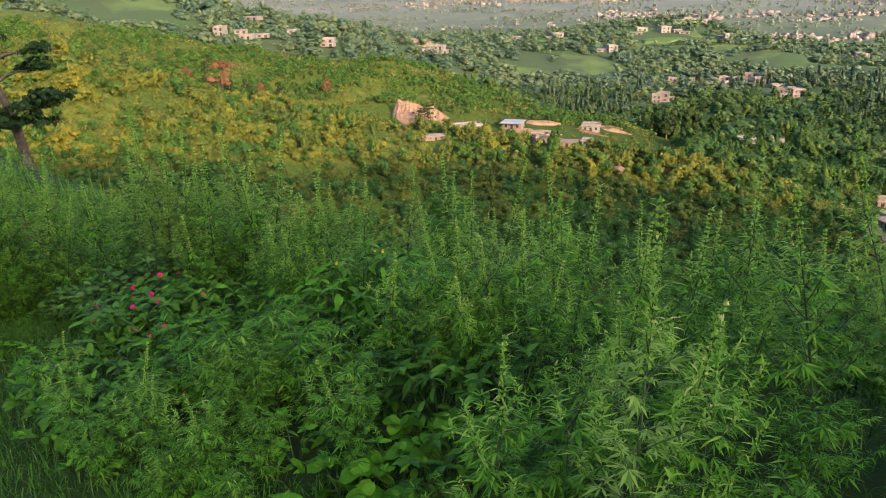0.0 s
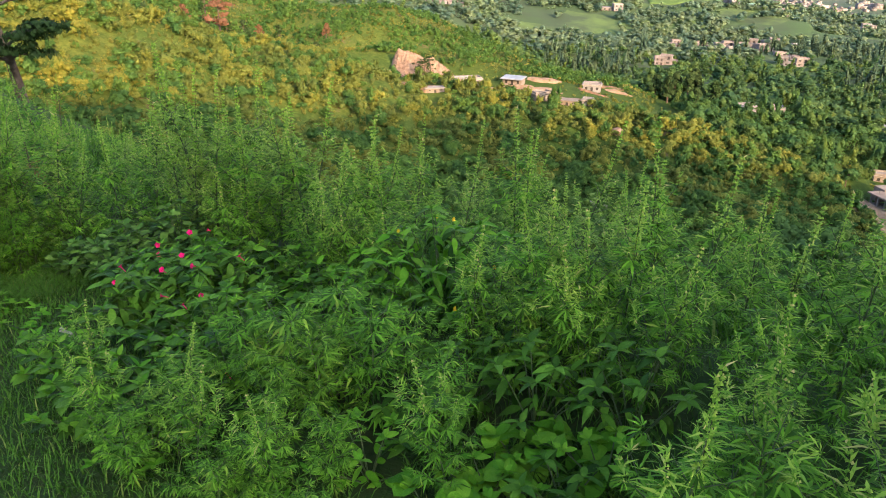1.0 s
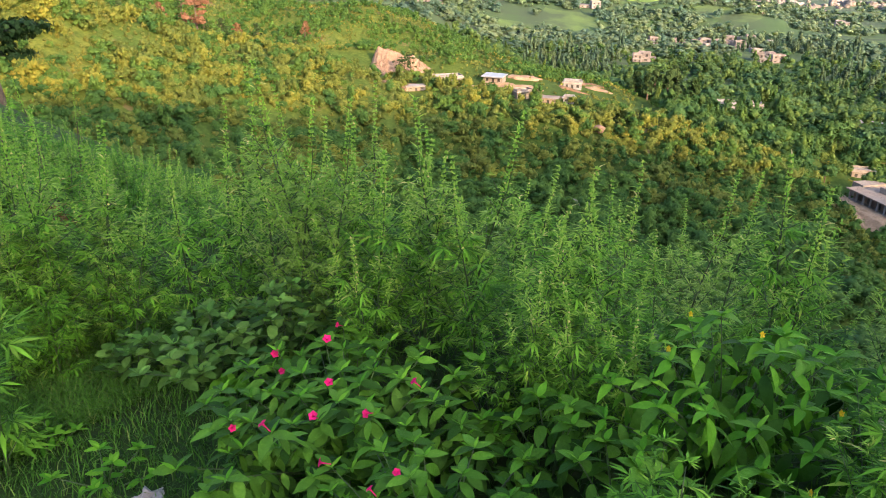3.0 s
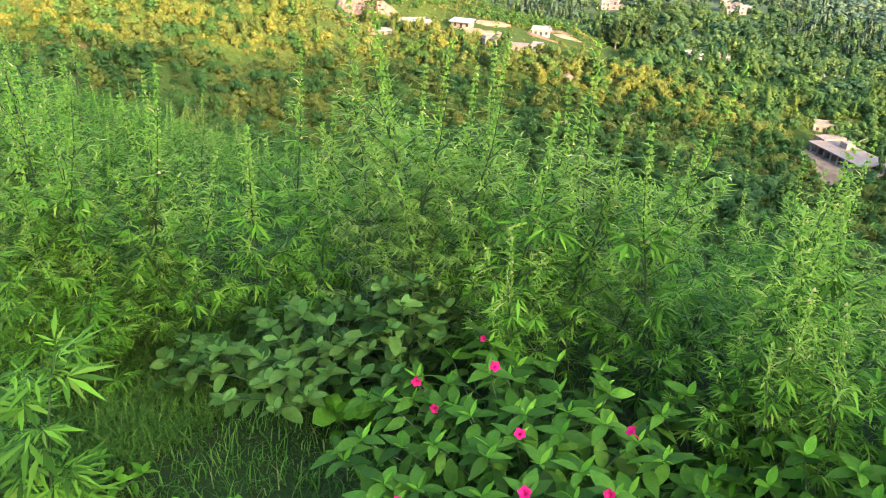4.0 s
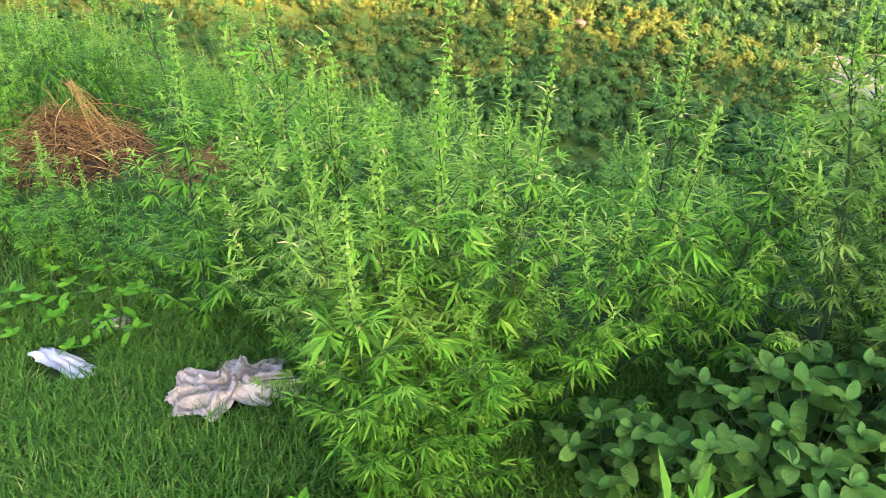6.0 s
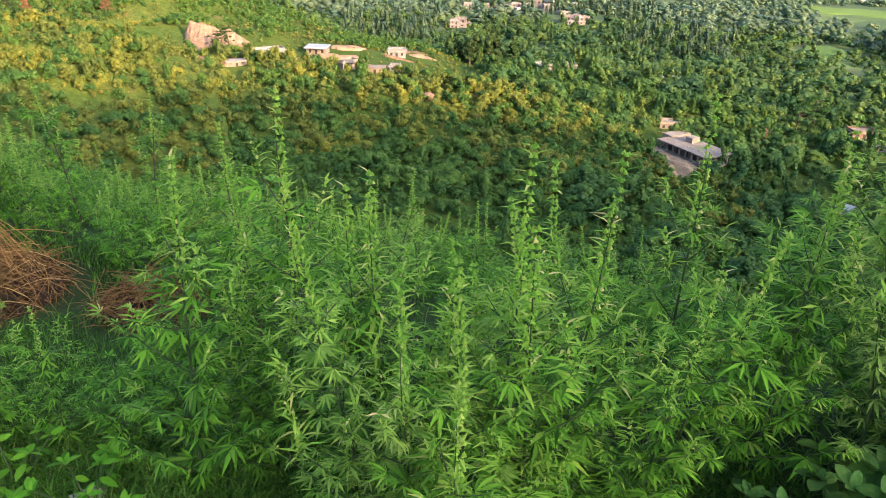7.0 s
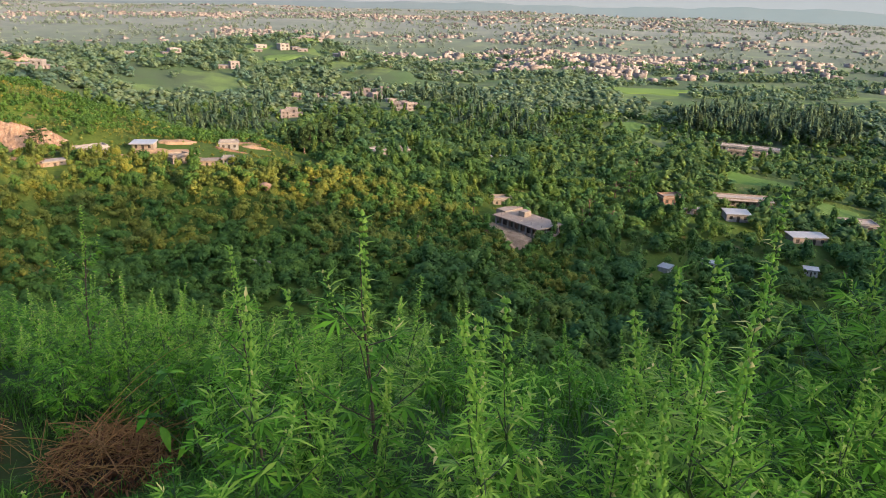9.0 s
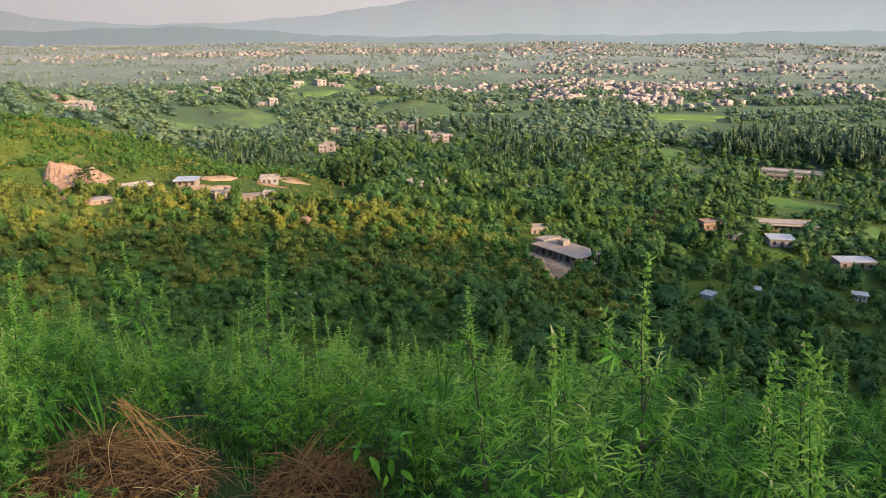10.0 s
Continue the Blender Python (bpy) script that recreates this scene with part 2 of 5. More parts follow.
def spread(V, F, mats):
    """One template at many 4 x 4 poses, joined."""
    mats = np.asarray(mats)
    P = np.einsum("nij,vj->nvi", mats[:, :3, :3], V) + mats[:, None, :3, 3]
    n, k = len(mats), len(V)
    return P.reshape(-1, 3), (np.asarray(F)[None] + (np.arange(n) * k)[:, None, None]).reshape(-1, np.asarray(F).shape[1])


def turns(n, yaw=None, tilt=0.0, scale=1.0, place=None, stretch=None):
    """n poses: a turn about z, a tilt to a random side, a scale and a place."""
    a = rng.uniform(0, 2 * np.pi, n) if yaw is None else np.broadcast_to(yaw, n)
    b = rng.normal(0, tilt, n) if np.isscalar(tilt) else tilt
    ca, sa, cb, sb = np.cos(a), np.sin(a), np.cos(b), np.sin(b)
    z, o = np.zeros(n), np.ones(n)
    Rz = np.stack([np.stack([ca, -sa, z], -1), np.stack([sa, ca, z], -1), np.stack([z, z, o], -1)], 1)
    Rx = np.stack([np.stack([o, z, z], -1), np.stack([z, cb, -sb], -1), np.stack([z, sb, cb], -1)], 1)
    s = np.broadcast_to(scale, n)[:, None, None] * np.eye(3)
    if stretch is not None:
        s = s * np.stack([np.ones(n), np.ones(n), stretch], -1)[:, None, :]
    m = np.tile(np.eye(4), (n, 1, 1))
    m[:, :3, :3] = Rz @ Rx @ s
    if place is not None:
        m[:, :3, 3] = place
    return m


def part(name, mesh, mat, parent=None, label="", at=None):
    ob = new(name, mesh)
    if mat and not mesh.materials:
        mesh.materials.append(mat)
    if parent:
        ob.parent = parent
    if at is not None:
        ob.matrix_basis = at
    return tagged(ob, label)


def bm_mesh(name, bm):
    me = bpy.data.meshes.new(name)
    bm.to_mesh(me)
    bm.free()
    return me


def box_bm(bm, x0, x1, y0, y1, z0, z1):
    m = Matrix.Translation(((x0 + x1) / 2, (y0 + y1) / 2, (z0 + z1) / 2)) @ Matrix.Diagonal((x1 - x0, y1 - y0, z1 - z0, 1))
    bmesh.ops.create_cube(bm, size=1, matrix=m)


def box_mesh(name, *b, bevel=0.0):
    bm = bmesh.new()
    box_bm(bm, *b)
    if bevel:
        bmesh.ops.bevel(bm, geom=bm.edges[:], offset=bevel, segments=1, affect="EDGES")
    return bm_mesh(name, bm)


def tube(points, radii, sides=5):
    """A tapered tube along points as (V, F)."""
    P = np.asarray(points, float)
    d = np.gradient(P, axis=0)
    d /= np.linalg.norm(d, axis=1, keepdims=True) + 1e-9
    ref = np.where(np.abs(d[:, 2:3]) > 0.9, [[1.0, 0, 0]], [[0, 0, 1.0]])
    a = np.cross(d, ref)
    a /= np.linalg.norm(a, axis=1, keepdims=True) + 1e-9
    b = np.cross(d, a)
    ang = np.linspace(0, 2 * np.pi, sides, endpoint=False)
    r = np.broadcast_to(radii, len(P))[:, None, None]
    V = P[:, None] + r * (a[:, None] * np.cos(ang)[None, :, None] + b[:, None] * np.sin(ang)[None, :, None])
    F = []
    for i in range(len(P) - 1):
        for j in range(sides):
            p, q = i * sides + j, i * sides + (j + 1) % sides
            F += [(p, q, q + sides), (p, q + sides, p + sides)]
    return V.reshape(-1, 3), np.array(F)


# ---- the lie of the land ----
def soft_max(a, b, k=5.0):
    m = np.maximum(a, b)
    return m + k * np.log(np.exp((a - m) / k) + np.exp((b - m) / k)) - 0.0


def ridge(x, y, line, near, far, blunt=14.0):
    """Height of a ridge that runs along a line of (x, y, z), with its own slope on either side."""
    best, least = np.full(np.shape(x), -1e9), np.full(np.shape(x), 1e18)
    for (ax, ay, az), (bx, by, bz) in zip(line[:-1], line[1:]):
        dx, dy = bx - ax, by - ay
        t = np.clip(((x - ax) * dx + (y - ay) * dy) / (dx * dx + dy * dy), 0, 1)
        px, py = x - ax - t * dx, y - ay - t * dy
        side = (dx * py - dy * px) > 0
        q = px * px + py * py
        d = np.sqrt(q + blunt * blunt) - blunt
        best = np.where(q < least, az + t * (bz - az) - d * np.where(side, far, near), best)
        least = np.minimum(q, least)
    return best


def waves(x, y, size, seed):
    """Smooth unevenness of about -1 to 1."""
    r = np.random.default_rng(seed)
    out = 0.0
    for _ in range(7):
        a, p, k = r.uniform(0, 2 * np.pi), r.uniform(0, 2 * np.pi), r.uniform(0.6, 1.7) * 2 * np.pi / size
        out = out + np.sin(k * (x * np.cos(a) + y * np.sin(a)) + p)
    return out / 4


SPUR = [(-330, 60, 45), (-200, 150, 8), (-121, 197, -18), (-84, 222, -34), (-34, 243, -49), (22, 240, -54.5), (54, 227, -58), (78, 211, -64), (98, 197, -73), (130, 180, -94)]
KNOLL = [(-400, 320, 30), (-220, 335, -12), (-92, 350, -38), (-56, 347, -37), (-8, 332, -55), (32, 330, -63), (90, 330, -82), (130, 330, -98)]
SADDLE = [(-70, 302, -44), (-36, 298, -48), (-10, 294, -52.5), (15, 293, -54.5), (42, 302, -59), (64, 308, -66)]
# unseen ridge added behind the viewpoint; its heights set the shadow edge on the spur
SHADOW_RIDGE = [(95, -400, 143), (175, -400, 149), (235, -400, 163), (272, -400, 172), (298, -400, 171), (347, -400, 176), (366, -400, 179), (389, -400, 178.5), (417, -400, 171), (428, -400, 168), (455, -400, 160), (480, -400, 155), (535, -400, 147), (605, -400, 139), (685, -400, 128), (950, -400, 40)]
TERRACES = [(-1500, 700, 130), (-600, 620, 25), (-330, 680, -18), (-180, 740, -42), (-60, 800, -76), (20, 820, -98)]
LOWHILL = [(-120, 860, -84), (-60, 830, -76), (57, 905, -74), (202, 985, -66), (290, 1010, -96)]


def land(x, y):
    x, y = np.asarray(x, float), np.asarray(y, float)
    r = np.hypot(x, y)
    u = 0.6 * x + 0.8 * y
    xc = np.clip(x, -12, 4)
    near = 0.30 + 0.065 * ((xc + 2.6) + np.sqrt((xc + 2.6) ** 2 + 0.4)) - 0.05 * np.clip(y - 0.5, 0, 6)
    near = near + 0.03 * waves(x, y, 2.3, 3) * np.clip(r / 4, 0.3, 1)
    w = np.maximum(u - 1.2, 0)
    near = near - 0.64 * (np.sqrt(w * w + 2.0) - np.sqrt(2.0))
    far_left = np.maximum(-0.8 * x + 0.6 * y - 30, 0)
    near = near - 0.5 * (np.sqrt(far_left**2 + 60) - np.sqrt(60))
    back = np.maximum(-y - 5, 0)
    near = near + 0.12 * back
    near = np.maximum(near, ridge(x, y, SHADOW_RIDGE, 0.5, 0.5, 10))
    valley = -96 - 26 * np.clip((r - 500) / 1300, 0, 1) + 3 * waves(x, y, 260, 5) * np.clip(r / 300, 0, 1) + 5 * waves(x, y, 900, 8)
    h = soft_max(near, valley, 3.0)
    hills = ridge(x, y, SPUR, 0.30, 0.17)
    hills = np.maximum(hills, ridge(x, y, KNOLL, 0.13, 0.3))
    hills = np.maximum(hills, ridge(x, y, SADDLE, 0.12, 0.2, 18))
    h2 = soft_max(ridge(x, y, TERRACES, 0.22, 0.2, 60), ridge(x, y, LOWHILL, 0.13, 0.14, 40), 4.0)
    hills = soft_max(hills, h2, 4.0) + 1.6 * waves(x, y, 46, 11) * np.clip((y - 60) / 80, 0, 1)
    out = np.where(r < 60, near, soft_max(h, hills, 3.0))
    ca, sa = math.cos(radians(72)), math.sin(radians(72))
    bx, by = ca * (x - 108.4) - sa * (y - 207.6), sa * (x - 108.4) + ca * (y - 207.6)
    gap = np.hypot(np.maximum(np.abs(bx + 2) - 12, 0), np.maximum(np.abs(by + 2.5) - 8, 0))
    return np.maximum(out, -71.0 - 0.75 * gap)


def land_at(x, y):
    return float(land(np.array([x]), np.array([y]))[0])


def build_ground():
    rad = np.concatenate([[0.0], np.geomspace(0.5, 4950, 220)])
    az = np.radians(np.concatenate([np.linspace(-60, 75, 320), np.linspace(79, 296, 56)]))
    R, A = np.meshgrid(rad, az, indexing="ij")
    cx, cy = -2.0, 1.0
    X, Y = cx + R * np.sin(A), cy + R * np.cos(A)
    V = np.stack([X, Y, land(X, Y)], -1).reshape(-1, 3)
    n = len(az)
    i, j = np.meshgrid(np.arange(len(rad) - 1), np.arange(n), indexing="ij")
    a, b = i * n + j, i * n + (j + 1) % n
    F = np.stack([a, a + n, b + n, b], -1).reshape(-1, 4)
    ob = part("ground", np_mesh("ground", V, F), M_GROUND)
    ob.data.polygons.foreach_set("use_smooth", np.ones(len(F), bool))
    return tagged(ob, "green hillside and valley floor with grass, scrub and fields", "ground", kind="structure")


build_ground()


def far_hill(name, line, base, color, glow, label, cat="mountain", top=(0.62, 0.72, 0.74), tall=330):
    """A glowing backdrop with haze painted in: a long mountain far behind the plain, or the bright haze low in the sky.
    """
    m, nt, p = material(name)
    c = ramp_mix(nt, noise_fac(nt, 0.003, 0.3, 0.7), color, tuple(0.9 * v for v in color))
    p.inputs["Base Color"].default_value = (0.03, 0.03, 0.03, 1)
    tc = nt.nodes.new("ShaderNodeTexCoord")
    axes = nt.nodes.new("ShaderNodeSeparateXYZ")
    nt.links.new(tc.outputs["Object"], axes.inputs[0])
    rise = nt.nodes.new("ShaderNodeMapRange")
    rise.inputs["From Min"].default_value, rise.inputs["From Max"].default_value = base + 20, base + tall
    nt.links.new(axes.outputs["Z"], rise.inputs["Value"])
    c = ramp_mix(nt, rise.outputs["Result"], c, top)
    # the painted haze glows brighter towards positive x
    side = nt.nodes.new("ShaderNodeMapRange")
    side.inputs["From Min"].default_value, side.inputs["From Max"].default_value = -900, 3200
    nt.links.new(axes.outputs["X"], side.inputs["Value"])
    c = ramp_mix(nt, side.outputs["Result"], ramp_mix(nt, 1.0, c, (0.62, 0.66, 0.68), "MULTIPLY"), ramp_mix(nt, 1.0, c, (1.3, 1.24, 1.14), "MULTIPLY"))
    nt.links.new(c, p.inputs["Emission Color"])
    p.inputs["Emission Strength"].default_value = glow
    p.inputs["Roughness"].default_value = 1.0
    V, F = [], []
    for az, d, z in line:
        s, c2 = math.sin(radians(az)), math.cos(radians(az))
        for t in (0.0, 0.35, 0.7, 1.0):
            V.append((s * (d + 260 * t), c2 * (d + 260 * t), base + (z - base) * t**0.8))
    for k in range(len(line) - 1):
        for t in range(3):
            a = k * 4 + t
            F.append((a, a + 4, a + 5, a + 1))
    ob = part("backdrop", np_mesh(name, V, F), m)
    return tagged(ob, label, cat, kind="structure")


def swell(a, *humps):
    """Skyline elevation in degrees at an azimuth, from humps of (centre, width, height)."""
    return sum(h * math.exp(-(((a - c) / w) ** 2)) for c, w, h in humps) + 0.05 * math.sin(1.1 * a) + 0.03 * math.sin(2.7 * a + 1)


def skyline(az0, az1, d, low, *humps):
    return [(a / 2, d, math.tan(radians(low + swell(a / 2, *humps))) * (d + 260)) for a in range(2 * az0, 2 * az1)]


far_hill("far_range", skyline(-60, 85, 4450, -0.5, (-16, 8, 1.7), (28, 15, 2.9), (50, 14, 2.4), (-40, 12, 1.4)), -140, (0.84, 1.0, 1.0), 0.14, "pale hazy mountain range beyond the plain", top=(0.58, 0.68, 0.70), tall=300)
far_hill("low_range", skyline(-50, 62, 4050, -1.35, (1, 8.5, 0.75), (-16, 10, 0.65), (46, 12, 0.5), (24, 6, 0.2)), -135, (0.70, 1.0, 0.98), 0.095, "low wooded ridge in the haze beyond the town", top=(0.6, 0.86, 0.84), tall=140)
# glowing sheet added in front of the sky, standing for its low haze
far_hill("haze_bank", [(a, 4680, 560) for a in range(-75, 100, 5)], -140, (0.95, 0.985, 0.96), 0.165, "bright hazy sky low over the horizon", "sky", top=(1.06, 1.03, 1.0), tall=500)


# ---- buildings in the valley ----
CLEAR = []  # round clearings (x, y, radius) where no tree or shrub grows


def house(x, y, w, d, h, yaw, wall, roof, label, storeys=1, shed=False, group="", z=None, canopy=False, openings=3):
    """A flat-roofed village house: walls, roof slab with a parapet, doors and windows as recessed dark openings with frames."""
    z = land_at(x, y) if z is None else z
    base = new("house")
    base.matrix_basis = pose(x, y, z - 0.3, 0, 0, yaw)
    tagged(base, label, "house", group)
    t = 0.3
    for k in range(storeys):
        z0 = k * (h + 0.3)
        bm = bmesh.new()
        box_bm(bm, -w / 2, w / 2, d / 2 - t, d / 2, z0, z0 + h)
        box_bm(bm, -w / 2, -w / 2 + t, -d / 2, d / 2 - t, z0, z0 + h)
        box_bm(bm, w / 2 - t, w / 2, -d / 2, d / 2 - t, z0, z0 + h)
        step = (w - 2 * t) / openings
        x0 = -w / 2 + t
        for i in range(openings):
            a, b = x0 + i * step + 0.28 * step, x0 + i * step + 0.72 * step
            lo = z0 + (0.0 if i == openings // 2 else 0.9)
            box_bm(bm, x0 + i * step, a, -d / 2, -d / 2 + t, z0, z0 + h)
            box_bm(bm, b, x0 + (i + 1) * step, -d / 2, -d / 2 + t, z0, z0 + h)
            box_bm(bm, a, b, -d / 2, -d / 2 + t, z0 + 0.78 * h, z0 + h)
            if lo > z0:
                box_bm(bm, a, b, -d / 2, -d / 2 + t, z0, lo)
            part("door" if lo == z0 else "window", box_mesh("opening", a, b, -d / 2 + t * 0.6, -d / 2 + t, lo, z0 + 0.78 * h), M_DARK, base)
        part("wall", bm_mesh("wall", bm), wall, base)
        bm = bmesh.new()
        e = 0.45
        box_bm(bm, -w / 2 - e, w / 2 + e, -d / 2 - e - (1.4 if canopy else 0), d / 2 + e, z0 + h, z0 + h + 0.28)
        part("roof", bm_mesh("roof", bm), roof, base)
    if not shed:
        top = (storeys - 1) * (h + 0.3) + h + 0.28
        bm = bmesh.new()
        for b in ((-w / 2, w / 2, d / 2 - 0.2, d / 2), (-w / 2, w / 2, -d / 2, -d / 2 + 0.2), (-w / 2, -w / 2 + 0.2, -d / 2 + 0.2, d / 2 - 0.2), (w / 2 - 0.2, w / 2, -d / 2 + 0.2, d / 2 - 0.2)):
            box_bm(bm, *b, top, top + 0.6)
        part("parapet", bm_mesh("parapet", bm), wall, base)
    CLEAR.append((x, y, (0.5 if group == "hillside houses" else 0.62) * math.hypot(w, d)))
    if group == "valley compounds":
        CLEAR.append((x * 0.965, y * 0.965, 0.5 * w + (3 if w > 6 else 0)))
    if group == "hillside houses":
        CLEAR.append((x * 0.978, y * 0.978, 0.4 * w + 1.5))
        CLEAR.append((x * 0.955, y * 0.955, 0.4 * w + 1))
    if group == "village houses" and y < 720:
        CLEAR.append((x * 0.982, y * 0.982, 10))
    return base


def unfinished_building():
    """Long single-storey concrete shell with an open colonnade, on a cut terrace at the end of the spur."""
    x, y, yaw = 108.4, 207.6, -72
    z = -70.95
    base = new("unfinished_building")
    base.matrix_basis = pose(x, y, z, 0, 0, yaw)
    tagged(base, "long unfinished concrete building with an open pillared front", "building")
    w, d, h = 19.5, 10.0, 3.0
    bm = bmesh.new()
    box_bm(bm, -w / 2, w / 2, -d / 2, d / 2, -1.0, 0.15)
    part("plinth", bm_mesh("plinth", bm), M_CONCRETE, base)
    bm = bmesh.new()
    box_bm(bm, -w / 2 + 0.2, w / 2 - 0.2, d / 2 - 0.3, d / 2, 0.15, h)
    box_bm(bm, -w / 2, -w / 2 + 0.3, -d / 2 + 2.2, d / 2 - 0.3, 0.15, h)
    box_bm(bm, -w / 2 + 0.3, w / 2 - 5, -d / 2 + 2.2, -d / 2 + 2.5, 0.15, h)
    box_bm(bm, w / 2 - 5, w / 2 - 4.7, -d / 2 + 2.5, d / 2 - 0.3, 0.15, h)
    part("wall", bm_mesh("wall", bm), M_BRICKWALL, base)
    # dark slabs on the closed wall, painted as unlit doorways
    for i in range(4):
        part("doorway", box_mesh("doorway", -w / 2 + 2 + i * 3.4, -w / 2 + 3.6 + i * 3.4, -d / 2 + 2.12, -d / 2 + 2.2, 0.2, 2.6), M_DARK, base)
    pillar = box_mesh("pillar", -0.22, 0.22, -0.22, 0.22, 0.15, h)
    for i in range(8):
        part("pillar", pillar, M_PLASTER, base, at=pose(-w / 2 + 0.5 + i * (w - 1) / 7, -d / 2 + 0.4, 0))
    for yy in (-1.2, 1.6, 4.1):
        part("pillar", pillar, M_PLASTER, base, at=pose(w / 2 - 0.4, yy, 0))
    part("roof", box_mesh("roof", -w / 2 - 0.5, w / 2 + 0.5, -d / 2 - 0.5, d / 2 + 0.5, h, h + 0.35), M_PINKWALL, base, "dusty pink concrete roof slab")
    part("stair_tower", box_mesh("stair_tower", -4.5, -1.8, 0.5, 3.5, h + 0.35, h + 2.0), M_CONCRETE, base)
    part("upper_block", box_mesh("upper_block", -w / 2 - 3.4, -w / 2 + 0.8, -1.0, d / 2 + 2, -1.0, h + 0.9), M_CONCRETE, base)
    for i in range(9):
        part("column_bar", box_mesh("column_bar", -0.05, 0.05, -0.05, 0.05, h + 0.35, h + 1.1), M_CONCRETE, base, at=pose(-w / 2 + 1.5 + i * 2.2, 3.6 if i % 2 else -3.4, 0))
    CLEAR.append((x, y, 10.5))
    for p in ((98, 222, 4.5), (98.5, 209, 5.5), (100.5, 197, 5)):
        CLEAR.append(p)


unfinished_building()


def earth_patch(name, cx, cy, rx, ry, yaw, lift, rough, label, mat=None, seed=1, n=26, cat="bare earth"):
    """A draped sheet of bare soil with an uneven rim and cut faces."""
    r = np.random.default_rng(seed)
    rim = 1 + 0.28 * np.interp(np.linspace(0, 1, 3 * n), np.linspace(0, 1, 15), np.r_[r.normal(0, 1, 14), 0], period=1) * 0.6
    V, F = [], []
    ca, sa = math.cos(radians(yaw)), math.sin(radians(yaw))
    m = 3 * n
    for i in range(n + 1):
        q = i / n
        for j in range(m):
            a = 2 * np.pi * j / m
            px, py = rx * q * rim[j] * math.cos(a), ry * q * rim[j] * math.sin(a)
            V.append((cx + ca * px - sa * py, cy + sa * px + ca * py, q))
    V = np.array(V)
    q = V[:, 2].copy()
    bump = rough * (np.abs(waves(V[:, 0], V[:, 1], 7, seed + 3)) + 0.4 * np.abs(waves(V[:, 0], V[:, 1], 2.4, seed + 5)))
    V[:, 2] = land(V[:, 0], V[:, 1]) + np.where(q > 0.97, -0.6, lift + bump * (1 - q ** 4))
    for i in range(n):
        for j in range(m):
            a, b = i * m + j, i * m + (j + 1) % m
            F.append((a, a + m, b + m, b))
    ob = part(name, np_mesh(name, V, F), mat or M_EARTH)
    for k in (-0.75, -0.4, 0.0, 0.4, 0.75):
        CLEAR.append((cx + k * rx * ca, cy + k * rx * sa, 0.9 * min(rx, ry)))
        if 245 < cy < 300 and cx < 40:
            CLEAR.append(((cx + k * rx * ca) * 0.98, (cy + k * rx * sa) * 0.98, 0.8 * min(rx, ry)))
    return tagged(ob, label, cat, kind="structure" if name == "path" else "")


earth_patch("dirt_yard", 98.5, 209, 16, 4.5, -80, 0.4, 0.6, "sandy dirt yard cut beside the unfinished building", M_SAND, seed=4)

def quarry_cliff():
    """A cut face of pale orange rock: stepped ledges and gullies rising to an uneven rim, rounded off behind."""
    n, m = 110, 44
    u, v = np.meshgrid(np.linspace(-1, 1, n), np.linspace(0, 1, m), indexing="ij")
    X = -35 + 11.5 * u
    rim = 4.6 + 2.2 * np.exp(-(((u - 0.33) / 0.16) ** 2)) + 1.4 * np.exp(-(((u + 0.5) / 0.25) ** 2)) + 0.9 * waves(X, 0 * X, 5, 71)
    rim = 0.95 * rim * np.clip((1 - np.abs(u)) * 5, 0, 1) ** 0.6 * (1 - 0.25 * u)
    Y = 269 + 13 * v + 1.2 * waves(X, v, 9, 72) + 0.5 * waves(X * 3, v * 6, 4, 73)
    up = np.interp(v, [0, 0.12, 0.2, 0.38, 0.46, 0.62, 0.7, 0.82, 1], [0, 0.16, 0.2, 0.5, 0.55, 0.92, 1.0, 0.85, -0.25])
    Z = land(X, Y) + rim * up + 0.45 * np.abs(waves(X * 2, Y * 2 + v * 9, 5, 74)) * np.sin(np.pi * v) - 0.3
    V = np.stack([X, Y, Z], -1).reshape(-1, 3)
    i, j = np.meshgrid(np.arange(n - 1), np.arange(m - 1), indexing="ij")
    q = i * m + j
    ob = part("quarry_face", np_mesh("quarry_face", V, np.stack([q, q + m, q + m + 1, q + 1], -1).reshape(-1, 4)), M_CRAG)
    for k in (-44, -39, -34, -29, -25):
        CLEAR.append((k, 272, 4.5))
        CLEAR.append((k * 0.975, 265, 3))
    return tagged(ob, "pale orange rock face cut into the hillside", "bare earth")


quarry_cliff()
earth_patch("quarry_floor", -17, 267, 12, 4, -12, 0.4, 0.8, "sandy orange track below the cut rock", seed=8)
earth_patch("dirt_yard", 0, 271, 13, 4.5, 8, 0.4, 0.6, "sandy yard between the hillside houses", M_SAND, seed=9)
for k, (x, y, rx, ry, yaw) in enumerate(((-33, 250, 8, 2.5, -6), (-9, 262, 8, 2.6, 10), (15, 263, 8, 3.0, -10), (9, 284, 7, 2.6, 10), (27, 280, 6, 2.2, -14), (37, 292, 5, 1.8, -10))):
    earth_patch("bare_patch", x, y, rx, ry, yaw, 0.35, 0.6, "sandy orange bare ground among the scrub", M_SAND if k % 2 else None, seed=80 + k, n=16)
earth_patch("dirt_track", 33, 297, 7, 2.2, -12, 0.4, 0.5, "sandy track along the hillside", seed=10)
earth_patch("quarry_floor", -86, 725, 34, 10, 8, 0.8, 3.0, "pale pink earth cutting on the far slope", M_PINKWALL, seed=12)
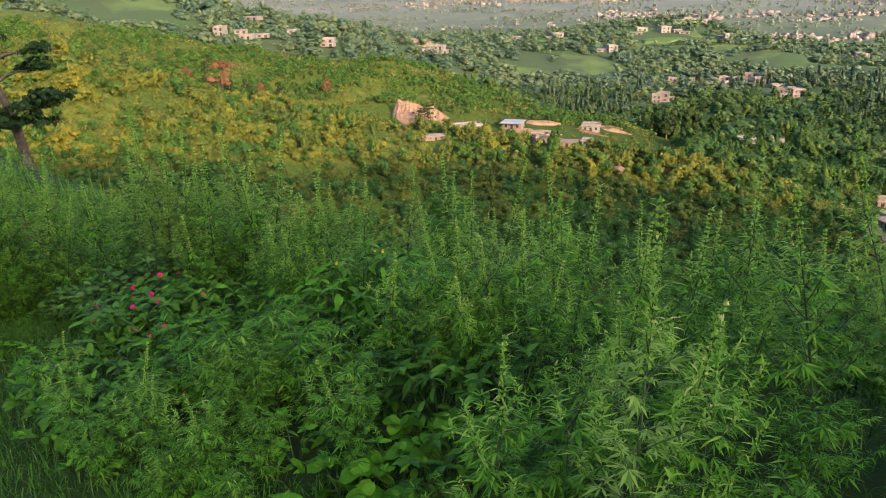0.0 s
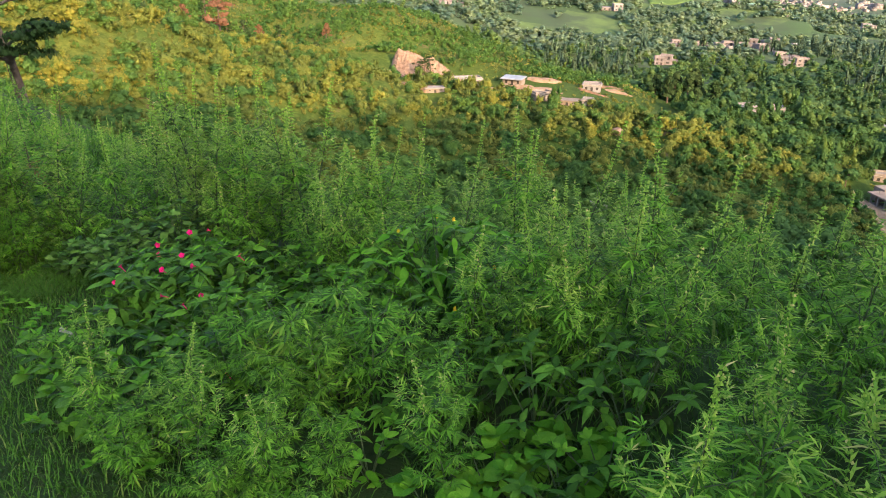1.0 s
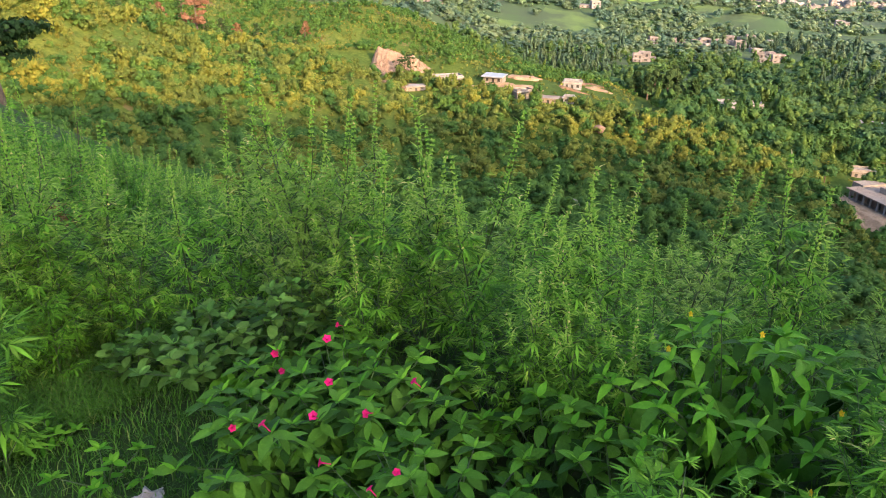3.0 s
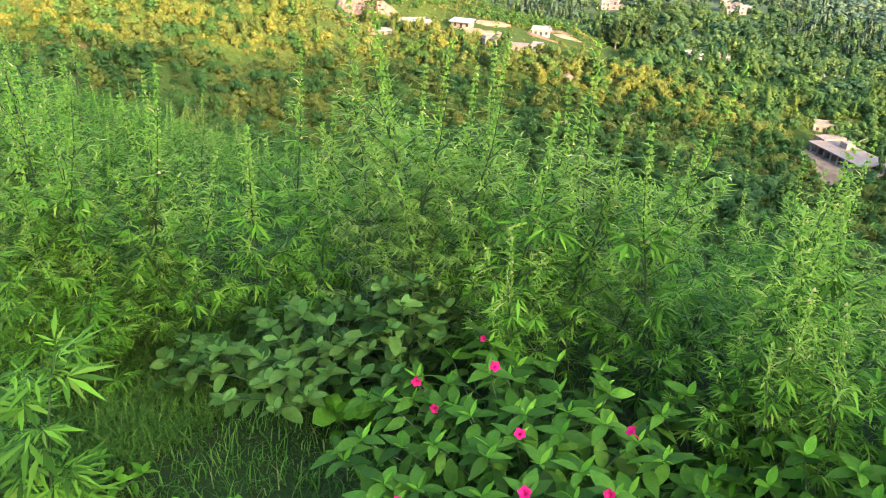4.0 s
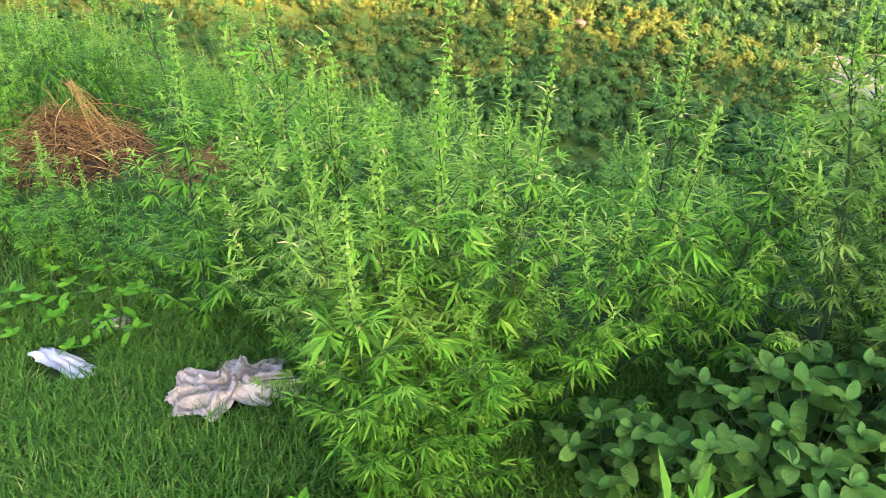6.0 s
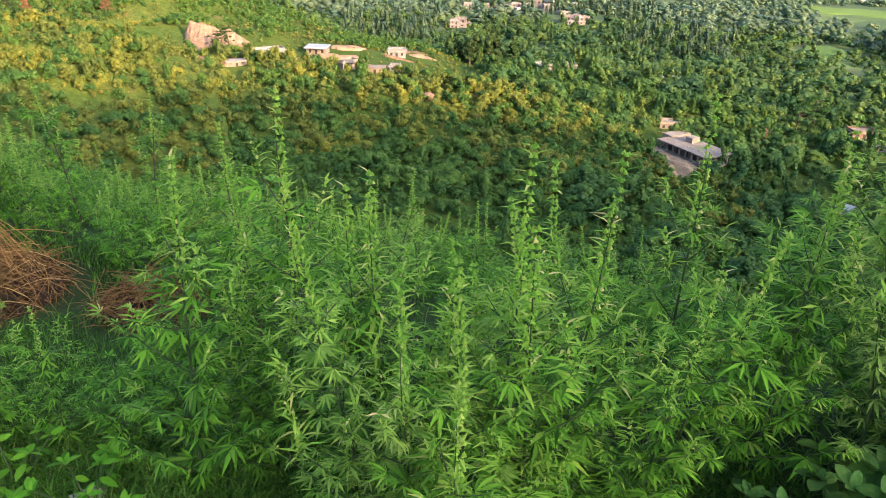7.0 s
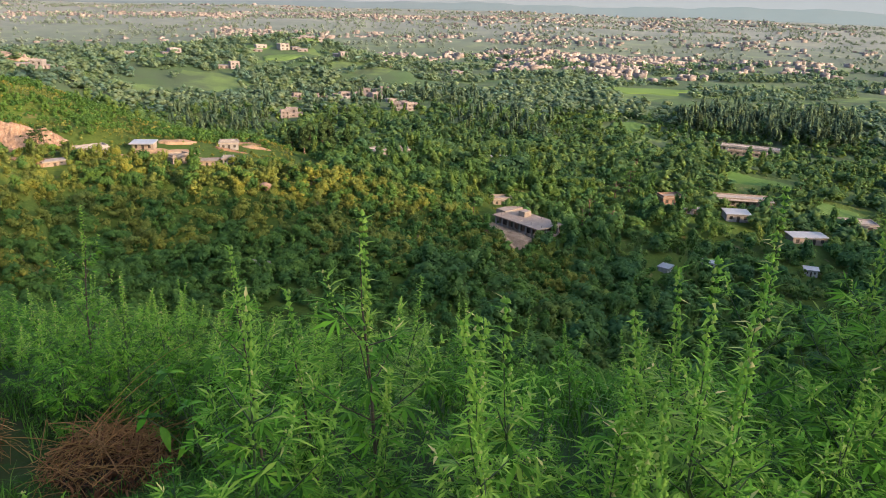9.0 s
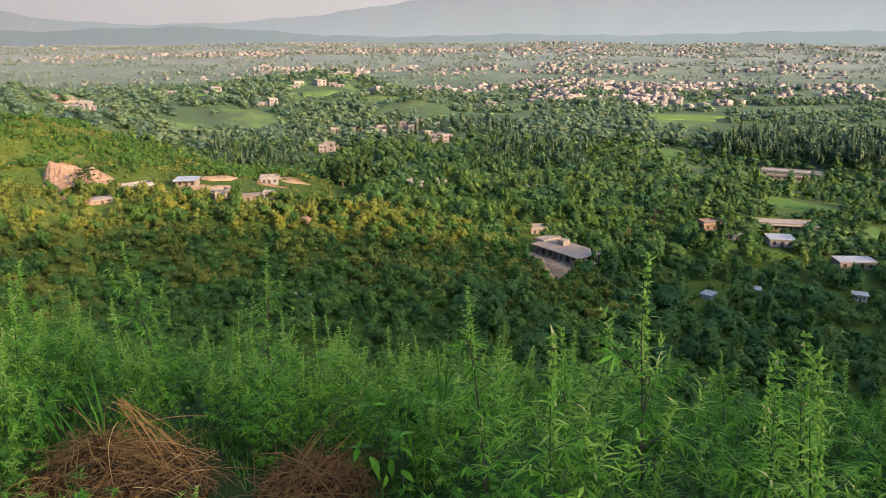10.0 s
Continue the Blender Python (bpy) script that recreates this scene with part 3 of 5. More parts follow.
earth_patch("field", 505, 690, 60, 34, 25, 0.6, 0.2, "bright green crop field on the valley floor", leaf_material("crop_green", (0.12, 0.18, 0.05), (0.15, 0.21, 0.06), None, 0, 0.9), seed=14, cat="field")
earth_patch("field", 285, 243, 15, 18, 10, 0.4, 0.2, "fresh green grass field among the valley trees", leaf_material("pasture_green", (0.07, 0.125, 0.038), (0.09, 0.15, 0.045), None, 0, 0.9), seed=15, cat="field")
earth_patch("field", 292, 300, 18, 22, 10, 0.4, 0.2, "fresh green grass field among the valley trees", bpy.data.materials["pasture_green"], seed=16, cat="field")
for k, (x, y, rx, ry) in enumerate(((120, 905, 34, 12), (28, 862, 30, 9), (-45, 826, 26, 9), (215, 972, 36, 12), (150, 860, 26, 12), (260, 560, 24, 14), (330, 470, 20, 16), (205, 330, 12, 16))):
    earth_patch("field", x, y, rx, ry, 25, 0.7, 0.2, "light green grass terrace on the far slope", bpy.data.materials["pasture_green"], seed=40 + k, n=14, cat="field")

# hillside houses by the quarry
H1 = "hillside houses"
house(-18.7, 271, 10.5, 4.5, 2.3, 24, M_PLASTER, M_ROOF, "small white house with a grey flat roof", group=H1)
house(-1.9, 278, 7, 5.5, 2.6, -14, M_CONCRETE, M_TIN, "grey concrete house with a pale tin roof", shed=True, group=H1, canopy=True)
house(7.4, 255, 6, 4, 2.6, 30, M_CONCRETE, M_CONCRETE, "unplastered grey hillside house", group=H1)
house(27, 288, 6.5, 4.5, 2.4, -8, M_PLASTER, M_ROOF, "small pale house with a pillared porch", group=H1)
house(16.3, 254, 6, 3.5, 1.8, -10, M_PINKWALL, M_PINKWALL, "low pinkish shed on the hillside", group=H1, shed=True)
house(-27, 244, 6, 3, 1.5, 20, M_PINKWALL, M_ROOF, "low stone shed below the quarry", group=H1, shed=True)
house(23.3, 258, 3.5, 3, 1.8, -10, M_PLASTER, M_ROOF, "tiny white outbuilding on the hillside", group=H1)
# valley floor compounds
H2 = "valley compounds"
house(99, 322, 18, 6, 3, -4, M_PLASTER, M_ROOF, "long low whitewashed building among trees", group=H2, openings=6)
house(176, 365, 15, 7, 3.2, -8, M_CONCRETE, M_PLASTER, "white-roofed long building among trees", group=H2, openings=5, shed=True)
house(160, 338, 12, 5, 2.8, -10, M_PLASTER, M_CONCRETE, "grey-walled outbuilding among trees", group=H2, openings=4)
house(241, 256, 24, 8, 3.4, -32, M_CONCRETE, M_ROOF, "long grey farmhouse with a concrete roof", group=H2, openings=8, canopy=True)
house(214, 230, 9, 8, 3.0, -28, M_PLASTER, M_TIN, "shed with a pale blue tin roof", group=H2, shed=True)
house(197, 250, 9, 6, 3.0, -10, M_BRICKWALL, M_PINKWALL, "small brick house with a pinkish roof", group=H2)
house(200, 238, 9, 3, 2.4, -20, M_PLASTER, M_PLASTER, "low white compound wall house", group=H2, shed=True)
house(229, 208, 13, 7, 3.0, -22, M_CONCRETE, M_TIN, "long shed with a pale blue tin roof", group=H2, shed=True, openings=4)
house(272, 223, 15, 8, 3.0, -30, M_PLASTER, M_ROOF, "flat-roofed farmhouse at the field edge", group=H2)
house(147, 186, 4, 3, 1.8, 30, M_TIN, M_TIN, "small tin shed half hidden by trees", group=H2, shed=True)
house(163, 185, 4, 3, 1.8, -40, M_TIN, M_TIN, "small tin shed half hidden by trees", group=H2, shed=True)
house(200, 178, 4, 3.5, 2.2, -40, M_TIN, M_TIN, "small tin hut half hidden by trees", group=H2, shed=True)
house(377, 398, 36, 9, 3.2, -46, M_PLASTER, M_ROOF, "long school-like building with a pale roof", group=H2, openings=10)
house(362, 384, 24, 5, 2.5, -46, M_PINKWALL, M_PINKWALL, "low sandy boundary building", group=H2, openings=6)
house(120, 250, 7, 5, 2.6, -15, M_CONCRETE, M_ROOF, "grey hut behind the spur", group=H2)
# the village on the valley floor
H3 = "village houses"
r3 = np.random.default_rng(31)
for cx, cy, n, sx, sy in ((149, 682, 4, 26, 12), (172, 650, 9, 26, 26), (205, 694, 6, 26, 16), (190, 600, 5, 14, 30), (91, 582, 4, 22, 6)):
    for i in range(n):
        x, y = cx + r3.uniform(-sx, sx), cy + r3.uniform(-sy, sy)
        m, rf, lab = ((M_FARWALL, M_FARROOF, "pinkish flat-roofed village house"), (M_FARROOF, M_FARROOF, "white flat-roofed village house"), (M_FARWALL, M_FARWALL, "pink two-tone village house"))[i % 3]
        if (cx, i) == (205, 1):
            rf, lab = M_TINGREEN, "pink village house with a green roof"
        house(x, y, r3.uniform(6, 10), r3.uniform(4, 6.5), 2.6, r3.uniform(-20, 20), m, rf, lab, storeys=1 + (i % 3 == 0), group=H3, openings=2)
for cx, cy, n, sx, sy in ((-216, 602, 4, 16, 10), (-190, 640, 3, 40, 20), (84, 805, 2, 10, 4), (130, 900, 5, 60, 8), (205, 960, 4, 30, 10), (22, 870, 3, 30, 6), (240, 850, 5, 40, 20), (-75, 700, 3, 12, 6), (330, 905, 8, 60, 30)):
    for i in range(n):
        x, y = cx + r3.uniform(-sx, sx), cy + r3.uniform(-sy, sy)
        m = (M_FARWALL, M_FARROOF)[i % 2]
        house(x, y, r3.uniform(8, 13), r3.uniform(6, 9), 3.0, r3.uniform(-20, 20), m, M_TINGREEN if (cx, i) == (240, 2) else M_FARROOF, "pale flat-roofed house on the far slope", storeys=1 + (i % 4 == 1), group=H3, openings=2, shed=i % 2 == 0)
tower = part("water_tower", np_mesh("water_tower", *tube([(0, 0, 0), (0, 0, 14), (0, 0, 14.3), (0, 0, 18), (0, 0, 20)], [1.2, 1.0, 2.2, 2.2, 0.2], 8)), M_PLASTER)
tower.matrix_basis = pose(96, 1010, land_at(96, 1010))
tagged(tower, "slim white tower on the low wooded hill", "tower")


for x, y, r in ((640, 960, 60), (770, 1130, 110), (860, 1200, 90), (680, 1080, 60), (425, 1190, 90), (300, 1130, 60), (480, 655, 45), (450, 615, 30), (530, 700, 50), (600, 880, 45)):
    CLEAR.append((x, y, r))


def town(name, spots, label, size):
    """Far town: flat-roofed blocks with window rows and parapets, too many and small to tell apart."""
    bm = bmesh.new()
    box_bm(bm, -0.5, 0.5, -0.5, 0.5, -0.2, 1)
    box_bm(bm, -0.55, 0.55, -0.55, 0.55, 1.0, 1.07)
    box_bm(bm, -0.2, 0.1, -0.1, 0.2, 1.07, 1.3)
    bmesh.ops.triangulate(bm, faces=bm.faces[:])
    bm.verts.index_update()
    V = np.array([v.co[:] for v in bm.verts])
    F = np.array([[v.index for v in f.verts] for f in bm.faces])
    bm.free()
    P = np.concatenate(spots)
    P = P[rng.permutation(len(P))]
    n = len(P)
    s = rng.uniform(size[0], size[1], n)
    m = turns(n, yaw=rng.choice([0.25, 1.82], n) + rng.normal(0, 0.2, n), place=np.column_stack([P, land(P[:, 0], P[:, 1])]))
    dims = np.stack([s * rng.uniform(1.0, 1.7, n), s * rng.uniform(0.55, 0.9, n), rng.choice([2.6, 3.0, 3.4, 5.8], n)], -1)
    m[:, :3, :3] = m[:, :3, :3] * dims[:, None, :]
    V, F = spread(V, F, m)
    w, nt, p = material(name)
    geo = nt.nodes.new("ShaderNodeNewGeometry")
    c = ramp_mix(nt, geo.outputs["Random Per Island"], (0.15, 0.145, 0.14), (0.26, 0.245, 0.235))
    c = ramp_mix(nt, noise_fac(nt, 0.12, 0.45, 0.55), c, (0.16, 0.145, 0.135))
    nt.links.new(c, p.inputs["Base Color"])
    p.inputs["Roughness"].default_value = 0.9
    tagged(part("far_town", np_mesh(name, V, F), w), label, "town", kind="stuff")


def cloud(cx, cy, sx, sy, n, yaw=0):
    k = max(n // 7, 1)
    p = (rng.normal(0, 1, (k, 2)) * (sx, sy))[rng.integers(0, k, n + n // 2)] + rng.normal(0, 1, (n + n // 2, 2)) * (0.1 * sx + 10, 0.25 * sy + 12)
    a = radians(yaw)
    return np.stack([cx + p[:, 0] * math.cos(a) - p[:, 1] * math.sin(a), cy + p[:, 0] * math.sin(a) + p[:, 1] * math.cos(a)], -1)


town("near_town", [cloud(640, 960, 70, 40, 80, -30), cloud(790, 1150, 150, 90, 300, -30), cloud(425, 1190, 120, 40, 110, -10), cloud(300, 1130, 60, 30, 60, 0), cloud(640, 860, 160, 40, 30, -30), cloud(900, 900, 160, 60, 40, -30)],
     "pinkish white flat-roofed town spread over the valley floor", (5, 12))
town("middle_town", [cloud(1000, 1700, 260, 120, 120, -30), cloud(500, 1900, 260, 120, 60, -10), cloud(1500, 1600, 300, 160, 80, -40), cloud(100, 1900, 300, 120, 90, 0)],
     "hazy flat-roofed suburbs on the plain", (6, 13))
town("edge_town", [cloud(200, 2900, 260, 90, 260, 0), cloud(950, 2900, 260, 110, 260, -15), cloud(-300, 2700, 200, 90, 90, 0), cloud(1500, 2600, 500, 260, 220, -25), cloud(2300, 2500, 500, 300, 160, -40), cloud(700, 3700, 900, 150, 160, -10)],
     "far pale town along the foot of the hills", (8, 14))


# ---- shrubs and trees beyond the foreground ----
def crown(n, rx, rz, leaf, lumps, seed, low=0.15, heart=True, up=0.0, core=0.85, wild=1.0):
    """A crown of n small leaf clumps gathered in uneven lumps, as (V, F)."""
    r = np.random.default_rng(seed)
    c = r.normal(0, 1, (lumps, 3))
    c /= np.linalg.norm(c, axis=1, keepdims=True)
    c *= r.uniform(0.25, 0.72, (lumps, 1)) * (rx, rx, rz)
    c[:, 2] += rz * (1 + low)
    size = r.uniform(0.3, 0.55, lumps)
    k = r.integers(0, lumps, n)
    d = r.normal(0, 1, (n, 3))
    d[:, 2] += 0.25
    d /= np.linalg.norm(d, axis=1, keepdims=True)
    P = c[k] + d * size[k, None] * (rx, rx, rz) * r.uniform(0.75, 1.08, (n, 1))
    P[:, 2] = np.maximum(P[:, 2], 0.05 * rz)
    nrm = P - (0, 0, 0.55 * rz * (1 + low))
    nrm /= np.linalg.norm(nrm, axis=1, keepdims=True) + 1e-6
    nrm = nrm + wild * (0.45 * d + r.normal(0, 0.2, (n, 3))) + (0, 0, up)
    nrm /= np.linalg.norm(nrm, axis=1, keepdims=True)
    a = np.cross(nrm, r.normal(0, 1, (n, 3)))
    a /= np.linalg.norm(a, axis=1, keepdims=True)
    b = np.cross(nrm, a)
    s = leaf * r.uniform(0.6, 1.3, (n, 1))
    V = np.stack([P - a * s, P + a * s * 0.8 - nrm * s * 0.3, P + b * s * 1.5 - nrm * s * 0.2], 1).reshape(-1, 3)
    F = np.arange(3 * n).reshape(-1, 3)
    # a leafy heart in each lump, under the outer leaves
    octa = np.array([(1, 0, 0), (0, 1, 0), (-1, 0, 0), (0, -1, 0), (0, 0, 1), (0, 0, -1)], float)
    sides = np.array([(0, 1, 4), (1, 2, 4), (2, 3, 4), (3, 0, 4), (1, 0, 5), (2, 1, 5), (3, 2, 5), (0, 3, 5)])
    for k in range(lumps if heart else 0):
        V2 = c[k] + octa * size[k] * np.array((rx, rx, rz)) * core * r.uniform(0.85, 1.1, (6, 1))
        V2[:, 2] = np.maximum(V2[:, 2], 0.02)
        F = np.concatenate([F, sides + len(V)])
        V = np.concatenate([V, V2])
    return V, F


def open_spot(P):
    ok = np.ones(len(P), bool)
    for x, y, r in CLEAR:
        ok &= np.hypot(P[:, 0] - x, P[:, 1] - y) > r
    return ok


def grown(name, P, kinds, sizes, mat, label, cat, sink=0.2, stretch=(0.8, 1.25)):
    """A thicket: templates set at many places on the land, joined."""
    pieces = []
    which = rng.integers(0, len(kinds), len(P))
    for k, (V, F) in enumerate(kinds):
        Q = P[which == k]
        if len(Q):
            m = turns(len(Q), tilt=0.08, scale=sizes[0] + (sizes[1] - sizes[0]) * rng.random(len(Q)) ** 1.5, place=np.column_stack([Q, land(Q[:, 0], Q[:, 1]) - sink]), stretch=rng.uniform(*stretch, len(Q)))
            pieces.append(spread(V, F, m))
    me = np_mesh(name, *joined(pieces))
    me.polygons.foreach_set("use_smooth", np.ones(len(me.polygons), bool))
    return tagged(part(name, me, mat), label, cat, kind="stuff")


def in_polar(n, az0, az1, d0, d1, power=1.0):
    a = np.radians(rng.uniform(az0, az1, n))
    d = d0 + (d1 - d0) * rng.uniform(0, 1, n) ** power
    return np.stack([d * np.sin(a), d * np.cos(a)], -1)


shrub_kinds = [crown(190, 1.0, 0.8, 0.12, 8, s, up=0.15, core=0.75, wild=0.7) for s in (1, 2, 3, 4)] + [crown(170, 0.75, 1.2, 0.115, 7, 5, up=0.1, core=0.75, wild=0.7)]
low_kinds = [crown(60, 1.0, 0.7, 0.2, 4, s, up=0.25, core=0.8, wild=0.6) for s in (6, 7, 8)]
small_kinds = [crown(16, 1.0, 0.75, 0.28, 2, s, up=0.25, core=0.7, wild=0.6) for s in (31, 32, 33)]
SPUR_X, SPUR_Y, SPUR_Z = ([p[k] for p in SPUR] for k in range(3))


def spur_sites(n, az0, az1, d0, d1, power):
    """Places on the near face of the spur: points, heights, how far below the crest, whether behind it."""
    P = in_polar(n, az0, az1, d0, d1, power)
    z = land(P[:, 0], P[:, 1])
    on = (np.abs(z - ridge(P[:, 0], P[:, 1], SPUR, 0.30, 0.17)) < 7) & open_spot(P)
    line = np.interp(P[:, 0], SPUR_X, SPUR_Y)
    on &= P[:, 1] < line + np.where(P[:, 0] > -45, 58, 26)
    return P[on], z[on], (np.interp(P[:, 0], SPUR_X, SPUR_Z) - z)[on], ((P[:, 1] > line + 18) & (P[:, 0] > -50))[on]


# the spur: shrubs painted sunlit gold along the crest, green ones further down, low scrub between them
P, zz, drop, behind = spur_sites(11500, -46, 42, 105, 300, 0.75)
grassy = waves(P[:, 0], P[:, 1], 30, 41) + 0.5 * waves(P[:, 0], P[:, 1], 11, 42)
keep = (grassy < np.where((P[:, 0] < -25) & (zz > -50), 0.5, 1.3)) & (zz > -88)
# band below the crest that takes the painted sunlight
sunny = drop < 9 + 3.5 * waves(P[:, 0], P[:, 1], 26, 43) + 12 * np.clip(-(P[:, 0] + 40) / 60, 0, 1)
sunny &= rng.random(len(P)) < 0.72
grown("saddle_scrub", P[keep & behind][::2], shrub_kinds, (0.4, 1.0), M_SHRUB_SUN, "low scrub around the hillside houses", "scrub")
keep &= ~behind
grown("golden_shrubs", P[keep & sunny], shrub_kinds, (0.9, 2.5), M_SHRUB_SUN, "shrubs along the crest of the spur, golden as if sunlit", "shrubs")
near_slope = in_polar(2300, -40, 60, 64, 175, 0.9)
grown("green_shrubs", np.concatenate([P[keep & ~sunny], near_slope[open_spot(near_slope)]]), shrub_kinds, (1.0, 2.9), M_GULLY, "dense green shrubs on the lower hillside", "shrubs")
P, zz, drop, behind = spur_sites(15000, -46, 42, 105, 290, 0.8)
keep = ~behind & (waves(P[:, 0], P[:, 1], 14, 48) < 0.9)
# scrub high enough to take the sunlit colour
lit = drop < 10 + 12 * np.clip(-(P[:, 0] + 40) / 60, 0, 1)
grown("low_scrub", P[keep & lit], low_kinds, (0.4, 1.1), M_SHRUB_SUN, "low scrub between the crest shrubs, golden as if sunlit", "scrub", 0.1)
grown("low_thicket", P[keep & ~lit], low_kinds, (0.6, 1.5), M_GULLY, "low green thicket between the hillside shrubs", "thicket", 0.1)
# the upper slopes beside and behind the quarry
P = in_polar(14000, -36, 10, 292, 390, 1.0)
P = P[open_spot(P) & (waves(P[:, 0], P[:, 1], 24, 49) < 0.75)]
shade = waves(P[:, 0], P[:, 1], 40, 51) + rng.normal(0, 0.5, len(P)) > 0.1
grown("grass_tussocks", P[~shade], small_kinds, (0.3, 1.0), M_SHRUB_SUN, "low scrub and tussocks on the upper slope, golden as if sunlit", "scrub", 0.1)
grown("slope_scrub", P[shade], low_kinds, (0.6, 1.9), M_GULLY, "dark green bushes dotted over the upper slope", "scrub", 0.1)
near_kinds = [crown(1000, 1.0, 0.8, 0.06, 10, s, 0.1, False) for s in (36, 37, 38)]
grown("slope_bushes", in_polar(300, -20, 62, 27, 68, 0.6), near_kinds, (0.7, 1.6), M_GULLY, "green bushes on the slope below the brow", "bushes", 0.15)
grown("brow_bushes", in_polar(70, -14, 62, 13, 28, 0.9), near_kinds, (0.4, 0.75), M_GULLY, "small green bushes just below the brow", "bushes", 0.1)

# the gully and the valley floor
tree_kinds = [crown(170, 1.0, 0.8, 0.125, 9, s, 0.15, up=0.35, core=0.72, wild=0.5) for s in (11, 12, 13, 15, 16, 17)] + [crown(150, 0.6, 1.3, 0.12, 8, 14, 0.2, up=0.3, core=0.72, wild=0.5)]
mid_kinds = [crown(64, 1.0, 0.8, 0.2, 6, s, 0.12, up=0.35, core=0.88, wild=0.3) for s in (51, 52, 53, 54)] + [crown(56, 0.6, 1.3, 0.18, 5, 55, 0.15, up=0.3, core=0.88, wild=0.3)]
far_kinds = [crown(20, 1.0, 0.85, 0.34, 4, s, 0.1, up=0.45, core=0.95, wild=0.15) for s in (21, 22, 23, 25)] + [crown(16, 0.8, 1.1, 0.3, 3, 24, 0.1, up=0.35, core=0.95, wild=0.15)]


def valley_sites(n, az0, az1, d0, d1, power, open_size, seed, most):
    """Places off the spur where trees stand, with clearings of their own shape."""
    P = in_polar(n, az0, az1, d0, d1, power)
    z = land(P[:, 0], P[:, 1])
    beyond = P[:, 1] > np.interp(P[:, 0], SPUR_X, SPUR_Y) + 16
    on = open_spot(P) & ((P[:, 0] > 58) | (P[:, 1] > 318) | (z < -71)) & (beyond | (z < -68))
    on &= beyond | (z < -86) | (np.abs(z - ridge(P[:, 0], P[:, 1], SPUR, 0.30, 0.17)) > 4)
    on &= (np.abs(z - ridge(P[:, 0], P[:, 1], KNOLL, 0.13, 0.3)) > 4) | (z < -66)
    return P[on & (waves(P[:, 0], P[:, 1], open_size, seed) < most)]


P = valley_sites(2500, 8, 62, 110, 330, 0.75, 60, 44, 1.1)
light = waves(P[:, 0], P[:, 1], 55, 52) + rng.normal(0, 0.45, len(P)) > 0.45
grown("gully_trees", P[~light], tree_kinds, (1.3, 5.0), M_WOOD, "mixed green trees filling the gully", "trees", 0.3)
grown("pale_trees", P[light], tree_kinds, (1.2, 3.4), M_WOODLIGHT, "lighter yellow-green trees among the gully wood", "trees", 0.3)
P = in_polar(2000, 14, 62, 95, 235, 0.8)
P = P[open_spot(P)]
grown("gully_thicket", P, low_kinds, (1.2, 2.7), M_GULLY, "low thicket between the gully trees", "thicket", 0.15)
P = valley_sites(7200, -12, 62, 300, 620, 0.9, 75, 45, 0.72)
light = waves(P[:, 0], P[:, 1], 80, 53) + rng.normal(0, 0.45, len(P)) > 0.5
grown("valley_trees", P[~light], mid_kinds, (1.7, 6.2), M_WOOD, "continuous green wood over the valley floor", "trees", 0.4, (0.65, 1.05))
grown("pale_trees", P[light], mid_kinds, (1.3, 3.8), M_WOODLIGHT, "lighter yellow-green trees in the valley wood", "trees", 0.3)
P = valley_sites(1800, -45, 6, 330, 620, 0.9, 60, 54, 0.1)
grown("slope_trees", P, mid_kinds, (0.9, 2.6), M_WOOD, "scattered trees on the upper slopes", "trees", 0.3)
P = in_polar(24000, -45, 62, 600, 1350, 0.9)
az = np.degrees(np.arctan2(P[:, 0], P[:, 1]))
terraced = (az < 14) & (np.hypot(P[:, 0], P[:, 1]) > 690)
keep = open_spot(P) & (waves(P[:, 0], P[:, 1], 190, 46) + 0.4 * waves(P[:, 0], P[:, 1], 50, 56) < np.where(terraced, 0.3, np.where(np.hypot(P[:, 0], P[:, 1]) > 780, 0.0, 0.6)))
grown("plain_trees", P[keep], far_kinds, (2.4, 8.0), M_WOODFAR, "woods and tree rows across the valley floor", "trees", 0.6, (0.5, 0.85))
# a stand of dark conifers and smaller groups of them
conifer = [crown(36, 0.5, 1.6, 0.2, 6, s, 0.05, up=0.3, core=0.75, wild=0.4) for s in (61, 62, 63)]
P = np.concatenate([in_polar(260, 38.5, 50, 575, 640, 1.0), in_polar(120, 40, 50, 640, 690, 1.0), in_polar(70, 12, 24, 600, 700, 1.0), in_polar(50, 22, 30, 470, 560, 1.0), in_polar(60, 2, 9, 470, 600, 1.0)])
grown("conifer_wood", P[open_spot(P)], conifer, (3.4, 6.8), M_CONIFER, "dark stand of tall conifers on the valley floor", "trees", 0.4)
P = in_polar(15000, -40, 62, 1300, 3900, 0.65)
keep = waves(P[:, 0], P[:, 1], 420, 47) + 0.4 * waves(P[:, 0], P[:, 1], 110, 57) < 0.1
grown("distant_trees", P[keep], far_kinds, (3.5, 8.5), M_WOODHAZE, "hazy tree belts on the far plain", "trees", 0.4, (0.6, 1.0))


